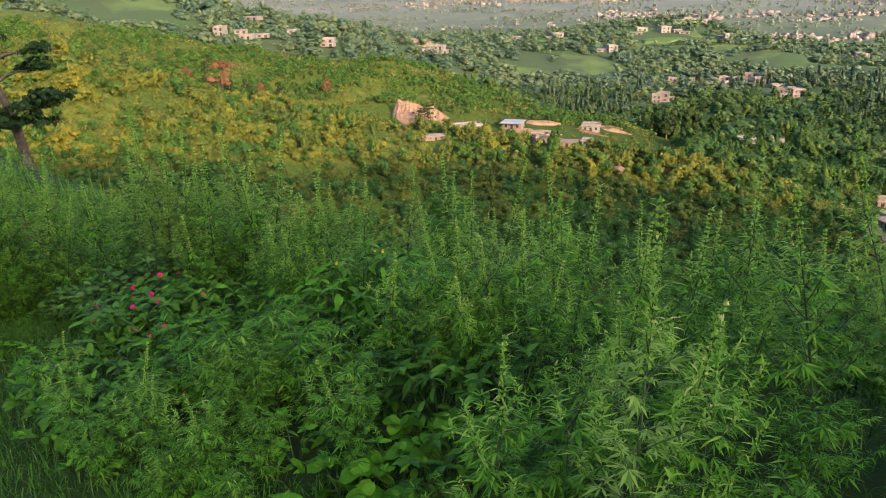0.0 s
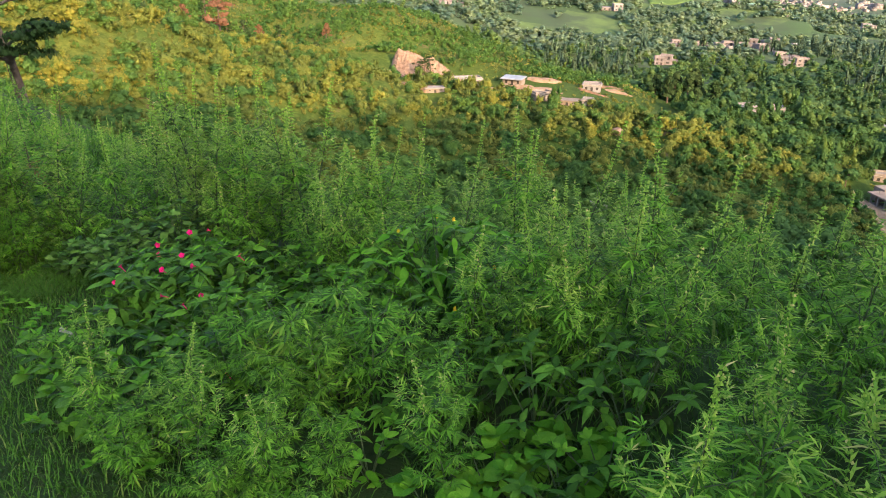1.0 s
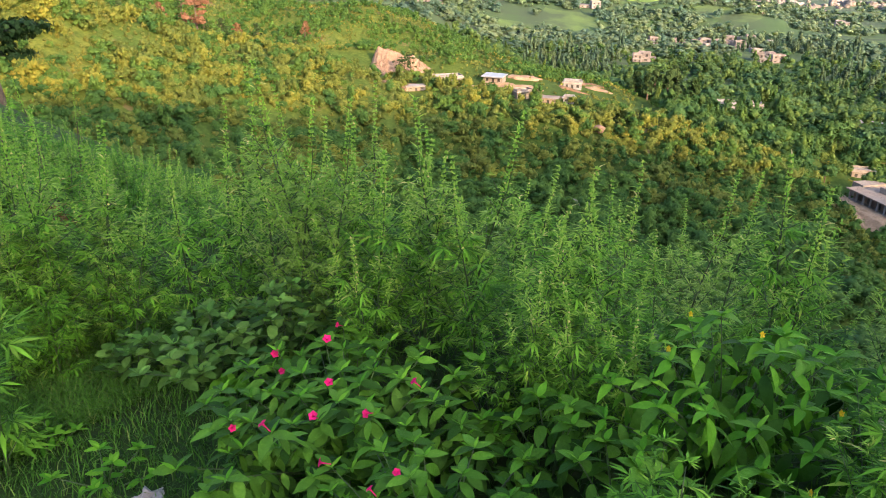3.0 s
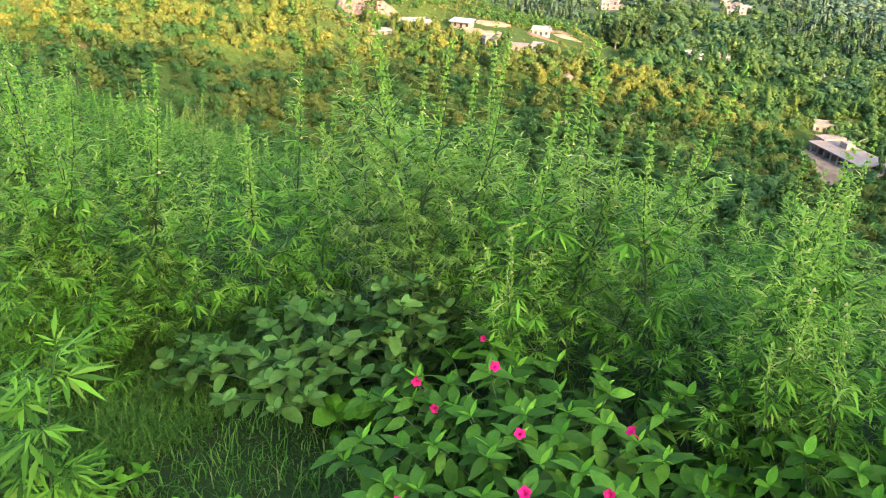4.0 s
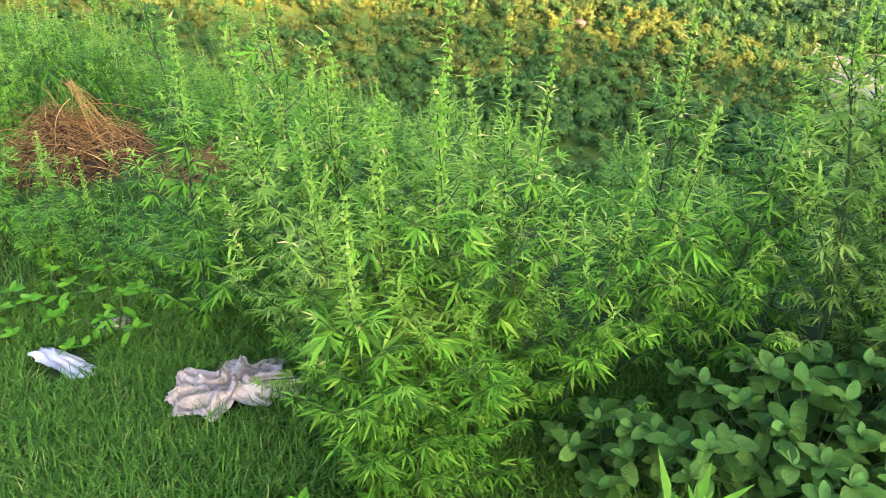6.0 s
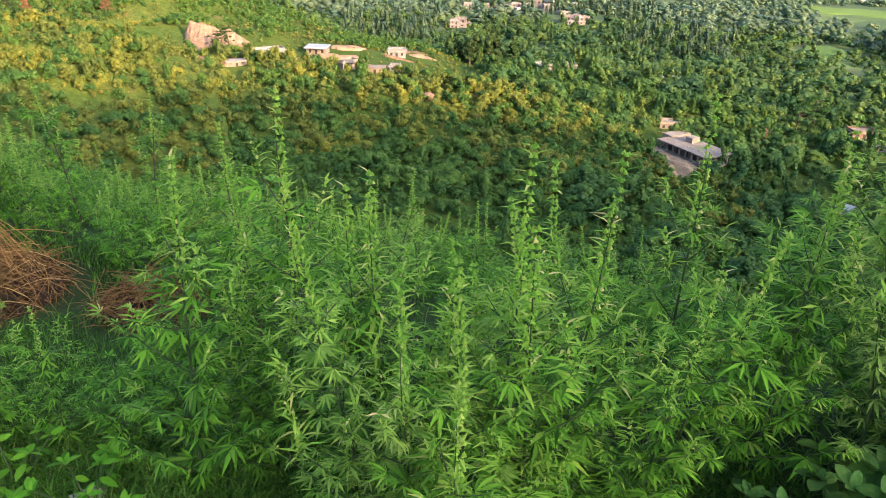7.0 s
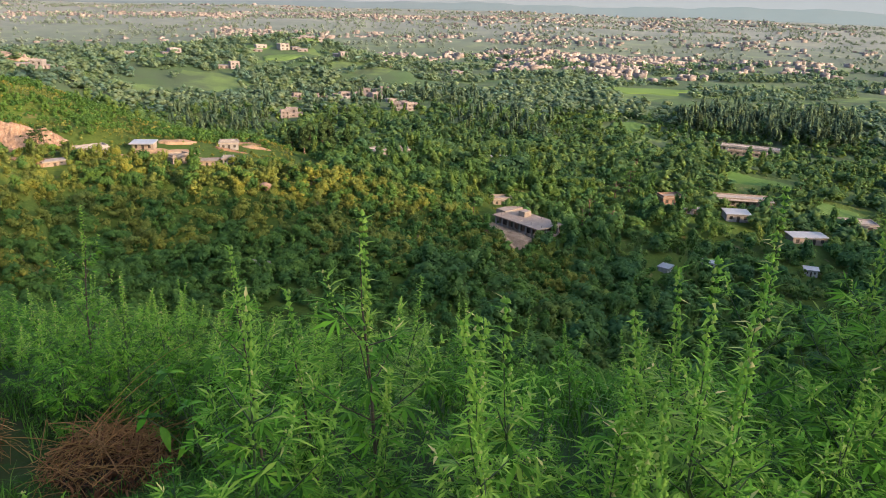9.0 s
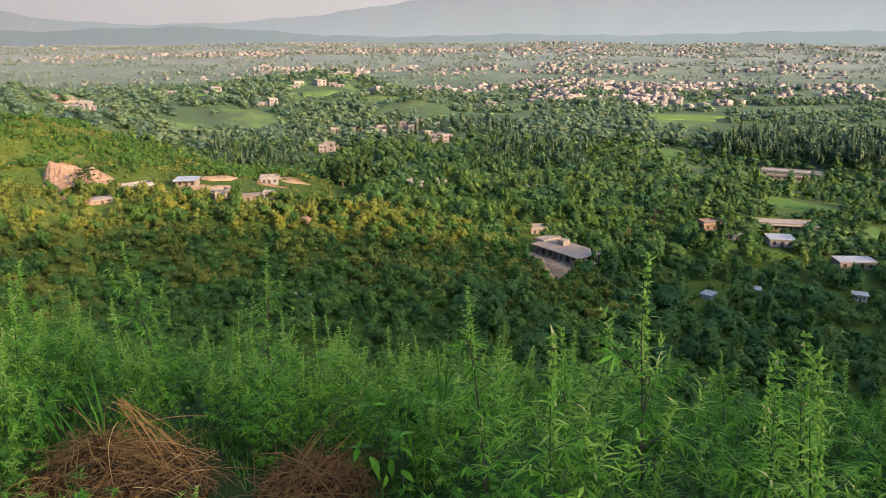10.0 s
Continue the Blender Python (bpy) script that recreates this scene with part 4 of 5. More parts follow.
def tree(x, y, h, r, seed, mat, label, shape="round", z=None, n=700, leaf=0.28, group=""):
    """One tree: tapered trunk, limbs, and a crown of many leaf clumps."""
    q = np.random.default_rng(seed)
    base = new("tree")
    z = land_at(x, y) - 0.15 if z is None else z
    base.matrix_basis = pose(x, y, z, 0, 0, q.uniform(0, 360))
    tagged(base, label, "tree", group)
    bend = q.normal(0, 0.06 * h, 2)
    ts = np.linspace(0, 1, 8)
    trunk = [(bend[0] * t * t, bend[1] * t * t, h * 0.9 * t) for t in ts]
    part("trunk", np_mesh("trunk", *tube(trunk, 0.035 * h * (1 - 0.85 * ts) + 0.02, 7)), M_BARK, base)
    lumps, pieces = [], []
    k = 14 if shape == "round" else 20
    for i in range(k):
        t = q.uniform(0.38, 0.98) if shape == "round" else 0.3 + 0.68 * i / k
        a = q.uniform(0, 6.28)
        reach = r * (q.uniform(0.5, 1.0) if shape == "round" else (1.05 - 0.8 * t) * q.uniform(0.7, 1.1))
        s = np.array((bend[0] * t * t, bend[1] * t * t, h * 0.9 * t))
        e = s + (math.cos(a) * reach, math.sin(a) * reach, q.uniform(0.05, 0.35) * reach)
        part("limb", np_mesh("limb", *tube([s, (s + e) / 2 + (0, 0, 0.08 * reach), e], [0.012 * h, 0.008 * h, 0.003 * h], 5)), M_BARK, base)
        V, F = crown(max(n // k, 12), 0.5 * r, 0.28 * r, leaf, 4, seed * 31 + i, -1.0, False)
        pieces.append((V + e, F))
    V, F = crown(max(n // 6, 20), 0.6 * r, 0.4 * r, leaf, 5, seed * 31 + 77, -1.0, False)
    pieces.append((V + (bend[0] * 0.8, bend[1] * 0.8, 0.88 * h), F))
    V, F = joined(pieces)
    part("crown", np_mesh("crown", V, F), mat, base)
    return base


dark_tree = leaf_material("dark_tree_leaf", (0.018, 0.04, 0.014), (0.035, 0.065, 0.02), None, 0.15, 0.6)
tree(-22.3, 31.5, 8.2, 2.5, 3, dark_tree, "dark spreading tree on the near hillside", n=3600, leaf=0.12)
tree(-106, 268, 14, 5.6, 5, M_RUST, "rust-brown dry-leaved tree on the hillside", n=1500, leaf=0.4)
for i, (x, y, h) in enumerate(((58, 305, 11), (62, 312, 13), (66, 308, 14), (71, 311, 15), (76, 306, 12), (54, 310, 10), (68, 300, 11))):
    tree(x, y, h, 2.6, 60 + i, M_PINE, "tall dark pine in a hillside group", "pine", n=1300, leaf=0.6, group="pine group")
for i, (x, y, h) in enumerate(((120, 228, 9), (138, 222, 8), (146, 216, 10), (98, 226, 6), (150, 236, 11), (170, 250, 12), (185, 262, 11), (205, 250, 10), (215, 300, 12), (300, 280, 10), (185, 225, 9), (262, 238, 9), (222, 262, 9), (252, 240, 8))):
    tree(x, y, h, 0.36 * h, 80 + i, M_WOOD, "leafy green tree beside the valley buildings", n=1500, leaf=0.36, group="building trees")
for i in range(16):
    x, y = r3.uniform(-150, -70), r3.uniform(250, 300)
    tree(x, y, r3.uniform(6, 10), 2.0, 120 + i, M_PINE if i % 4 else M_RUST, "slender half-bare hillside tree", "pine", n=220, leaf=0.4, group="ridge trees")
pole = part("utility_pole", np_mesh("utility_pole", *tube([(0, 0, -0.5), (0.15, 0, 4), (0.35, 0, 9)], [0.14, 0.12, 0.09], 8)), M_BARK)
pole.matrix_basis = pose(-118, 189, land_at(-118, 189), 0, -6, 0)
tagged(pole, "leaning weathered wooden pole on the hillside", "pole")


def boulder(name, x, y, s, seed, label, mat, z=None, sub=3, rise=0.35, rugged=0.28):
    bm = bmesh.new()
    bmesh.ops.create_icosphere(bm, subdivisions=sub, radius=1)
    for v in bm.verts:
        c = v.co.copy()
        k = 1 + rugged * noise.noise(c * 1.3 + Vector((seed, 0, 0))) + 0.36 * rugged * noise.noise(c * 4 + Vector((0, seed, 0)))
        k = min(k, 1.06)
        v.co = c * k
    ob = part(name, bm_mesh(name, bm), mat)
    ob.matrix_basis = pose(x, y, (land_at(x, y) if z is None else z) + rise * s[2], 8 * math.sin(seed), 6, 40 * seed) @ Matrix.Diagonal((*s, 1))
    return tagged(ob, label, "boulder")


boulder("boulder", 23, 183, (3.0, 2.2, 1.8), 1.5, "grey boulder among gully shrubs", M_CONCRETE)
boulder("boulder", 20, 186, (1.4, 1.2, 1.4), 2.5, "grey boulder among gully shrubs", M_CONCRETE)
boulder("boulder", 30, 226, (1.8, 1.4, 1.3), 4.5, "brownish boulder on the sunlit spur", M_BRICKWALL, rise=0.8)
boulder("stone_pillar", -23.5, 29.5, (0.5, 0.5, 1.0), 3.1, "pale stone pillar at the field edge", M_ROCK)

for i, (x, y, a, b, c) in enumerate(((-46, 268, 2.2, 1.6, 1.2), (-24, 268, 2.0, 1.6, 1.1), (-21, 266, 1.8, 1.4, 1.0), (-40, 266, 1.6, 1.5, 0.9), (-30, 243, 1.8, 1.4, 1.2))):
    boulder("rock_outcrop", x, y, (a, b, c), 5.3 + 1.7 * i, "pale orange weathered rock of the cut hillside", M_CRAG, sub=3, rise=0.4, rugged=0.75)
for i, (x, y) in enumerate(((-35, 267), (-33, 266), (-31, 268))):
    tree(x, y, 6.5 + i, 1.8, 170 + i, M_PINE, "slim dark tree before the orange rock", n=420, leaf=0.22, group="quarry trees")


# ---- foreground plants along the path ----
def leaflet(length, width, droop=0.25, fold=0.25):
    """A lance-shaped leaf blade along +y, folded along its rib, bending down towards its tip."""
    y = np.array([0.0, 0.42, 0.42, 0.5, 1.0]) * length
    x = np.array([0.0, -1, 1, 0.0, 0.0]) * width / 2
    z = -droop * (y / length) ** 2 * length
    z[[1, 2]] += fold * width / 2
    return np.stack([x, y, z], -1), np.array([(0, 3, 1), (0, 2, 3), (1, 3, 4), (3, 2, 4)])


def rot(rx, ry, rz):
    return np.array(Euler((rx, ry, rz)).to_matrix())


def palm_leaf(size, n, q):
    """A hand-shaped leaf of n narrow leaflets on a short stalk."""
    pieces = []
    for i in range(n):
        a = (i / (n - 1) - 0.5) * q.uniform(2.3, 2.9) if n > 1 else 0
        L = size * (1 - 0.28 * abs(a)) * q.uniform(0.9, 1.08)
        V, F = leaflet(L, L * q.uniform(0.14, 0.18), q.uniform(0.1, 0.35))
        pieces.append((V @ rot(-0.1, 0, -a).T + (0, size * 0.28, 0), F))
    return joined(pieces)


def placed(V, at, yaw, pitch, roll=0.0):
    return V @ (rot(0, 0, yaw) @ rot(pitch, 0, 0) @ rot(0, roll, 0)).T + at


def hemp(seed, height, side=0.3, pale=False, spiky=1.0, leaf=0.10, node=0.10):
    """Stem, leaves and seed heads of one bushy hemp plant: three meshes."""
    q = np.random.default_rng(seed)
    bend = q.normal(0, 0.07, 2)
    leaves, stems, buds = [], [], []

    def axis(t):
        return np.array((bend[0] * t * t, bend[1] * t * t, t)) * (height, height, height)

    ts = np.linspace(0, 1, 9)
    stems.append(tube([axis(t) for t in ts], 0.0045 * (1 - 0.8 * ts) * (0.6 + height) + 0.001, 5))
    leafs = [palm_leaf(leaf * s, n, q) for s, n in ((1.0, 7), (0.95, 5), (0.85, 7), (0.8, 5))]
    smalls = [palm_leaf(leaf * s, n, q) for s, n in ((0.55, 3), (0.5, 5), (0.42, 3))]

    def add_leaf(p, yaw, pitch, kinds, s=1.0):
        V, F = kinds[q.integers(len(kinds))]
        leaves.append((placed(V * s, p, yaw, pitch, q.normal(0, 0.3)), F))

    def spike(p, d, length, fat=1.0):
        """A seed head: separate whorls of buds and small upright leaves along a shoot's end."""
        m = max(int(length / 0.018), 3)
        for k in range(m):
            t = k / m
            c = p + d * length * t
            w = fat * (0.013 * (1 - 0.7 * t) + 0.002)
            for b in range(5):
                a = q.uniform(0, 6.28)
                o = np.array((math.cos(a), math.sin(a), q.uniform(-0.3, 0.6))) * w
                s = q.uniform(0.005, 0.009) * fat
                V = np.array([(0, 0, 1.5), (1, 0, 0), (-0.5, 0.87, 0), (-0.5, -0.87, 0)]) * s + c + o
                buds.append((V, np.array([(0, 1, 2), (0, 2, 3), (0, 3, 1)])))
            for b in range(2):
                L, Fl = leaflet(q.uniform(0.03, 0.065) * (1.25 - 0.7 * t), 0.0075, 0.4)
                buds.append((placed(L, c, q.uniform(0, 6.28), q.uniform(0.3, 1.0)), Fl))

    a0 = q.uniform(0, 6.28)
    t = q.uniform(0.08, 0.14)
    while t < 0.97:
        p = axis(t)
        a0 += 1.57 + q.normal(0, 0.3)
        for s in (0, math.pi):
            a = a0 + s + q.normal(0, 0.25)
            reach = 0.9 * side * (1.05 - t) ** 0.7 * q.uniform(0.6, 1.15) + 0.03
            lift = q.uniform(0.5, 1.5)
            e = p + np.array((math.cos(a) * reach, math.sin(a) * reach, reach * lift))
            mid = (p + e) / 2 + (0, 0, -0.03 * reach)
            if reach > 0.06:
                stems.append(tube([p, mid, e], [0.0025, 0.002, 0.001], 3))
            m = max(int(reach / 0.026), 1)
            for k in range(1, m + 1):
                f = k / m
                c = p + (e - p) * f
                for b in (-1, 1):
                    add_leaf(c, a - math.pi / 2 + b * q.uniform(0.4, 1.4), q.uniform(-0.2, 0.6), leafs if f < 0.75 and q.random() < 0.7 else smalls, q.uniform(0.75, 1.1))
            for g in (-0.7, 0.0, 0.7):
                V, F = smalls[q.integers(3)]
                (buds if q.random() < 0.25 + 0.2 * spiky else leaves).append((placed(V, e, a - math.pi / 2 + g, q.uniform(0.1, 0.8)), F))
            add_leaf(p, a - math.pi / 2 + q.normal(0, 0.4), q.uniform(-0.25, 0.3), leafs)
            if t > 0.35 and reach > 0.08 and q.random() < 0.2 + 0.45 * spiky:
                d = (e - p) / np.linalg.norm(e - p) * 0.5 + (0, 0, 0.8)
                spike(e, d / np.linalg.norm(d), q.uniform(0.06, 0.15), 0.55)
        t += node / height * q.uniform(0.5, 0.8)
    top = axis(1.0)
    if spiky > 0.55:
        spike(axis(0.88), np.array((bend[0], bend[1], 1.0)), height * 0.12 + q.uniform(0.22, 0.34), 0.85)
    if spiky > 0.55:
        stems.append(tube([axis(1.0), axis(1.0) + np.array((bend[0], bend[1], 1.0)) * 0.17], [0.0018, 0.001], 3))
    for k in range(10):
        V, F = smalls[q.integers(3)]
        buds.append((placed(V, axis(q.uniform(0.88, 1.02)), q.uniform(0, 6.28), q.uniform(0.1, 1.0)), F))
    return [np_mesh(n, *joined(x)) for n, x in (("stem", stems), ("foliage", leaves), ("seed_head", buds))]


HEMP = []
for i, (h, side, pale, sp, lf) in enumerate(((0.72, 0.23, False, 1, 0.076), (0.62, 0.26, False, 0.8, 0.086), (0.85, 0.22, True, 1.5, 0.06), (0.55, 0.24, False, 0.7, 0.085), (0.70, 0.2, False, 1.2, 0.074), (0.98, 0.24, False, 1.0, 0.085), (0.5, 0.24, False, 0.2, 0.098), (0.64, 0.09, False, 0.1, 0.16))):
    meshes = hemp(100 + i, h, side, pale, sp, lf, {5: 0.15, 7: 0.24}.get(i, 0.105))
    for m, mt in zip(meshes, (M_STEM_DARK if i == 5 else M_STEM, M_HEMP_PALE if pale else M_HEMP, M_HEMP if i > 5 else M_BUD)):
        m.materials.append(mt)
    HEMP.append((h, meshes))
HEMP_LABEL = ("bushy green wild hemp plant with upright seed spikes", "broad leafy green wild hemp plant", "pale yellowish hemp plant heavy with seed heads", "low dense dark green hemp plant",
              "slim green hemp plant with narrow leaves", "tall slender hemp plant with a long tip", "young hemp plant with hand-shaped leaves", "single-stemmed young hemp with large spreading leaves")


def hemp_plant(k, x, y, s=1.0, yaw=0.0, lean=(0, 0), label=None, z=None):
    base = new("hemp_plant")
    base.matrix_basis = pose(x, y, (land_at(x, y) if z is None else z) - 0.02, lean[0], lean[1], yaw) @ Matrix.Scale(s, 4)
    tagged(base, label or HEMP_LABEL[k], "hemp plant", "wild hemp stand")
    for n, me in zip(("stem", "foliage", "seed_head"), HEMP[k][1]):
        tagged(part(n, me, None, base), kind="" if n == "stem" else "stuff")
    return base


# open places in the stand: (x, y, radius)
GAPS = [(-3.28, 2.83, 0.34), (-3.5, 2.6, 0.4), (-1.15, 1.75, 0.62), (-1.87, 2.3, 0.62), (-3.6, 2.75, 0.62), (-4.05, 2.85, 0.5), (-4.5, 4.55, 0.45), (-3.86, 4.35, 0.35), (-3.95, 3.8, 0.3), (-4.25, 3.6, 0.45), (-4.4, 4.0, 0.4), (-3.9, 3.3, 0.3), (-2.6, 1.9, 0.45), (0.15, 1.7, 0.45), (-3.0, 1.9, 0.6), (-5.3, 2.3, 1.2), (-1.6, 0.9, 0.8), (0.4, 0.85, 0.4), (-0.75, 1.15, 0.5), (-0.25, 1.2, 0.4), (0.1, 1.3, 0.3)]
# hand-set plants
SPECIAL = [(6, -0.55, 1.0, 0.8), (6, -0.3, 0.85, 0.78), (6, -0.08, 1.1, 0.75), (6, 0.1, 0.75, 0.7), (6, -0.42, 0.62, 0.62), (6, -0.78, 0.82, 0.68), (6, -0.2, 0.5, 0.55), (1, -1.2, 2.62, 1.1), (6, -0.9, 0.55, 0.6), (3, 0.55, 1.12, 0.75), (3, 0.62, 1.32, 0.85), (1, -1.6, 3.25, 1.1), (3, -1.2, 2.36, 0.85), (0, -0.62, 2.08, 0.9), (1, -1.8, 3.15, 1.05), (3, -0.65, 0.5, 0.6), (6, -0.5, 0.32, 0.55), (3, -1.1, 0.75, 0.62), (6, -0.22, 0.2, 0.5), (3, -1.3, 1.05, 0.6), (6, -1.55, 1.2, 0.55), (3, -0.35, 0.42, 0.6), (1, -0.8, 0.68, 0.62), (0, -1.4, 3.1, 1.1), (0, -1.0, 2.55, 1.0), (1, -0.78, 2.4, 1.05), (1, -1.15, 2.85, 1.05), (0, -0.5, 2.35, 1.0), (4, -0.95, 2.95, 1.0), (2, -1.5, 2.72, 1.1), (1, -2.15, 2.95, 1.05), (0, -1.9, 2.9, 1.0), (1, -2.45, 3.0, 1.05), (0, -1.35, 2.75, 1.0), (4, -2.05, 3.2, 1.1), (1, -2.7, 2.75, 0.95), (0, -2.35, 2.72, 0.9), (0, -3.45, 3.2, 1.08), (6, -3.7, 3.4, 0.7), (3, -3.92, 3.5, 0.65), (6, -3.6, 3.62, 0.75), (0, -3.35, 3.3, 0.8), (6, -4.15, 3.55, 0.6), (3, -4.3, 3.85, 0.6), (1, -3.2, 3.2, 0.9), (2, -1.55, 2.7, 1.0), (2, -1.68, 2.78, 1.08), (2, -1.48, 2.86, 1.0), (2, -2.98, 2.78, 0.95), (2, -1.4, 2.62, 1.0), (2, -0.84, 2.6, 1.0), (2, -0.95, 2.78, 1.05), (2, -1.28, 2.95, 1.0), (7, -2.41, 1.84, 0.96), (7, -2.6, 1.66, 0.9), (7, -2.5, 1.98, 0.8), (6, -2.75, 1.85, 0.7), (0, -2.98, 2.97, 1.05), (2, -2.9, 2.72, 0.85), (4, -2.8, 2.85, 0.95), (5, -3.15, 3.27, 0.97), (5, -3.34, 3.86, 0.8), (5, -3.24, 3.39, 0.8), (0, -2.94, 2.89, 1.09), (4, -2.95, 3.1, 0.95), (2, -2.5, 2.9, 0.9), (5, -4.4, 5.6, 0.8), (5, -3.9, 5.2, 0.75),
           (1, -2.78, 2.58, 1.05), (0, -2.62, 2.7, 1.1), (1, -2.84, 2.5, 0.95), (4, -2.52, 2.84, 1.1), (2, -2.72, 2.66, 1.0), (6, -2.76, 2.44, 0.8), (6, -2.6, 2.52, 0.8), (6, -2.72, 2.36, 0.6),
           (6, -0.65, 0.95, 0.9), (6, -0.45, 0.92, 0.95), (6, -0.15, 0.9, 0.9), (6, -0.35, 1.08, 0.95), (3, -4.45, 3.75, 0.7), (6, -4.65, 4.0, 0.75), (3, -4.85, 4.25, 0.7), (6, -4.1, 3.45, 0.65), (3, -5.1, 4.5, 0.7), (6, -5.3, 4.9, 0.7), (3, -5.0, 3.9, 0.6), (3, -0.6, 1.95, 0.85), (3, -0.45, 2.15, 0.95), (3, -0.42, 1.9, 0.8), (1, -0.3, 2.2, 0.95), (3, 0.45, 1.45, 0.9), (6, 0.25, 1.32, 0.95), (1, 0.45, 1.26, 0.85), (6, 0.62, 1.2, 0.95), (3, 0.15, 1.2, 0.8), (6, 0.35, 1.12, 0.75), (1, 0.75, 1.35, 0.9), (0, 0.95, 1.15, 0.9), (3, 0.8, 0.95, 0.8), (1, 1.15, 0.95, 0.85), (0, 1.3, 0.7, 0.85), (3, 1.1, 0.55, 0.75), (3, 0.95, 0.4, 0.65), (1, 1.45, 0.45, 0.8)]
r4 = np.random.default_rng(77)
spots = []
for v in np.arange(-4.4, 8.6, 0.3):
    for u in np.arange(0.15, 3.2, 0.31):
        uu, vv = u + r4.normal(0, 0.1), v + r4.normal(0, 0.1)
        x, y = 0.6 * uu - 0.8 * vv, 0.8 * uu + 0.6 * vv
        lim = 0.25 if x > 0.3 else (0.35 if x > -3.2 else 0.5)
        if uu < lim + r4.uniform(0, 0.25):
            continue
        if any(math.hypot(x - a, y - b) < c for a, b, c in GAPS) or any(math.hypot(x - p[1], y - p[2]) < 0.25 for p in SPECIAL):
            continue
        if r4.random() < (0.30 if x > -3.4 else 0.55):
            continue
        spots.append((x, y))
for v in np.arange(-2.6, 5.5, 0.4):
    for u in np.arange(0.3, 2.2, 0.38):
        uu, vv = u + r4.normal(0, 0.12), v + r4.normal(0, 0.12)
        x, y = 0.6 * uu - 0.8 * vv, 0.8 * uu + 0.6 * vv
        if r4.random() < 0.66 or any(math.hypot(x - a, y - b) < c for a, b, c in GAPS):
            continue
        hemp_plant(6 if r4.random() < 0.5 else 3, x, y, r4.uniform(0.5, 0.75), r4.uniform(0, 360), (r4.normal(0, 8), r4.normal(0, 8)), "short shaded hemp plant among taller ones")
for k, x, y, s in SPECIAL:
    hemp_plant(k, x, y, s, r4.uniform(0, 360), (r4.normal(0, 3), r4.normal(0, 3)))
for x, y in spots:
    k = int(r4.choice(7, p=(0.24, 0.22, 0.13, 0.11, 0.2, 0.02, 0.08)))
    left = 1.0 if x > -3.4 else 0.82
    if 0.6 * x + 0.8 * y > 1.55 and -3.3 < x < -0.6 and y > 3.25:
        if r4.random() < 0.4:
            continue
        left = 0.6
    elif y > 3.3 and x < -1.4:
        left = 0.62
    hemp_plant(k, x, y, r4.uniform(0.82, 1.1) * left * (1 - 0.16 * max(0, 0.6 * x + 0.8 * y - 1.8)), r4.uniform(0, 360), (r4.normal(0, 4), r4.normal(0, 4)))
for i in range(72):
    x, y = r4.uniform(-5.9, -2.3), r4.uniform(4.75, 6.6)
    if math.hypot(x + 4.5, y - 4.58) < 0.5 or math.hypot(x + 3.86, y - 4.42) < 0.4:
        continue
    hemp_plant((0, 1, 3, 6, 4, 3)[i % 6], x, y, r4.uniform(0.55, 0.72) * (1.2 if x < -4.75 else 0.85), r4.uniform(0, 360), (r4.normal(0, 8), r4.normal(0, 8)), "low leafy hemp plant behind the dead heaps")


def ovate(length, width, tip=1.0, droop=0.2, fold=0.18, wave=0.0):
    """An egg-shaped leaf with a rib fold and a slightly wavy rim."""
    n = 7
    V, F = [], []
    for i in range(n):
        t = i / (n - 1)
        w = width / 2 * (math.sin(math.pi * min(t * 0.92 + 0.05, 1)) ** (0.75 * tip + 0.1)) * (1 - 0.25 * t * tip)
        if i == n - 1:
            w = 0.002
        z = -droop * length * t * t
        e = fold * w + wave * width * math.sin(6 * t)
        V += [(-w, t * length, z + e), (0, t * length, z), (w, t * length, z + fold * w - wave * width * math.sin(6 * t + 1))]
    for i in range(n - 1):
        a = i * 3
        F += [(a, a + 1, a + 4, a + 3), (a + 1, a + 2, a + 5, a + 4)]
    return np.array(V), np.array(F)


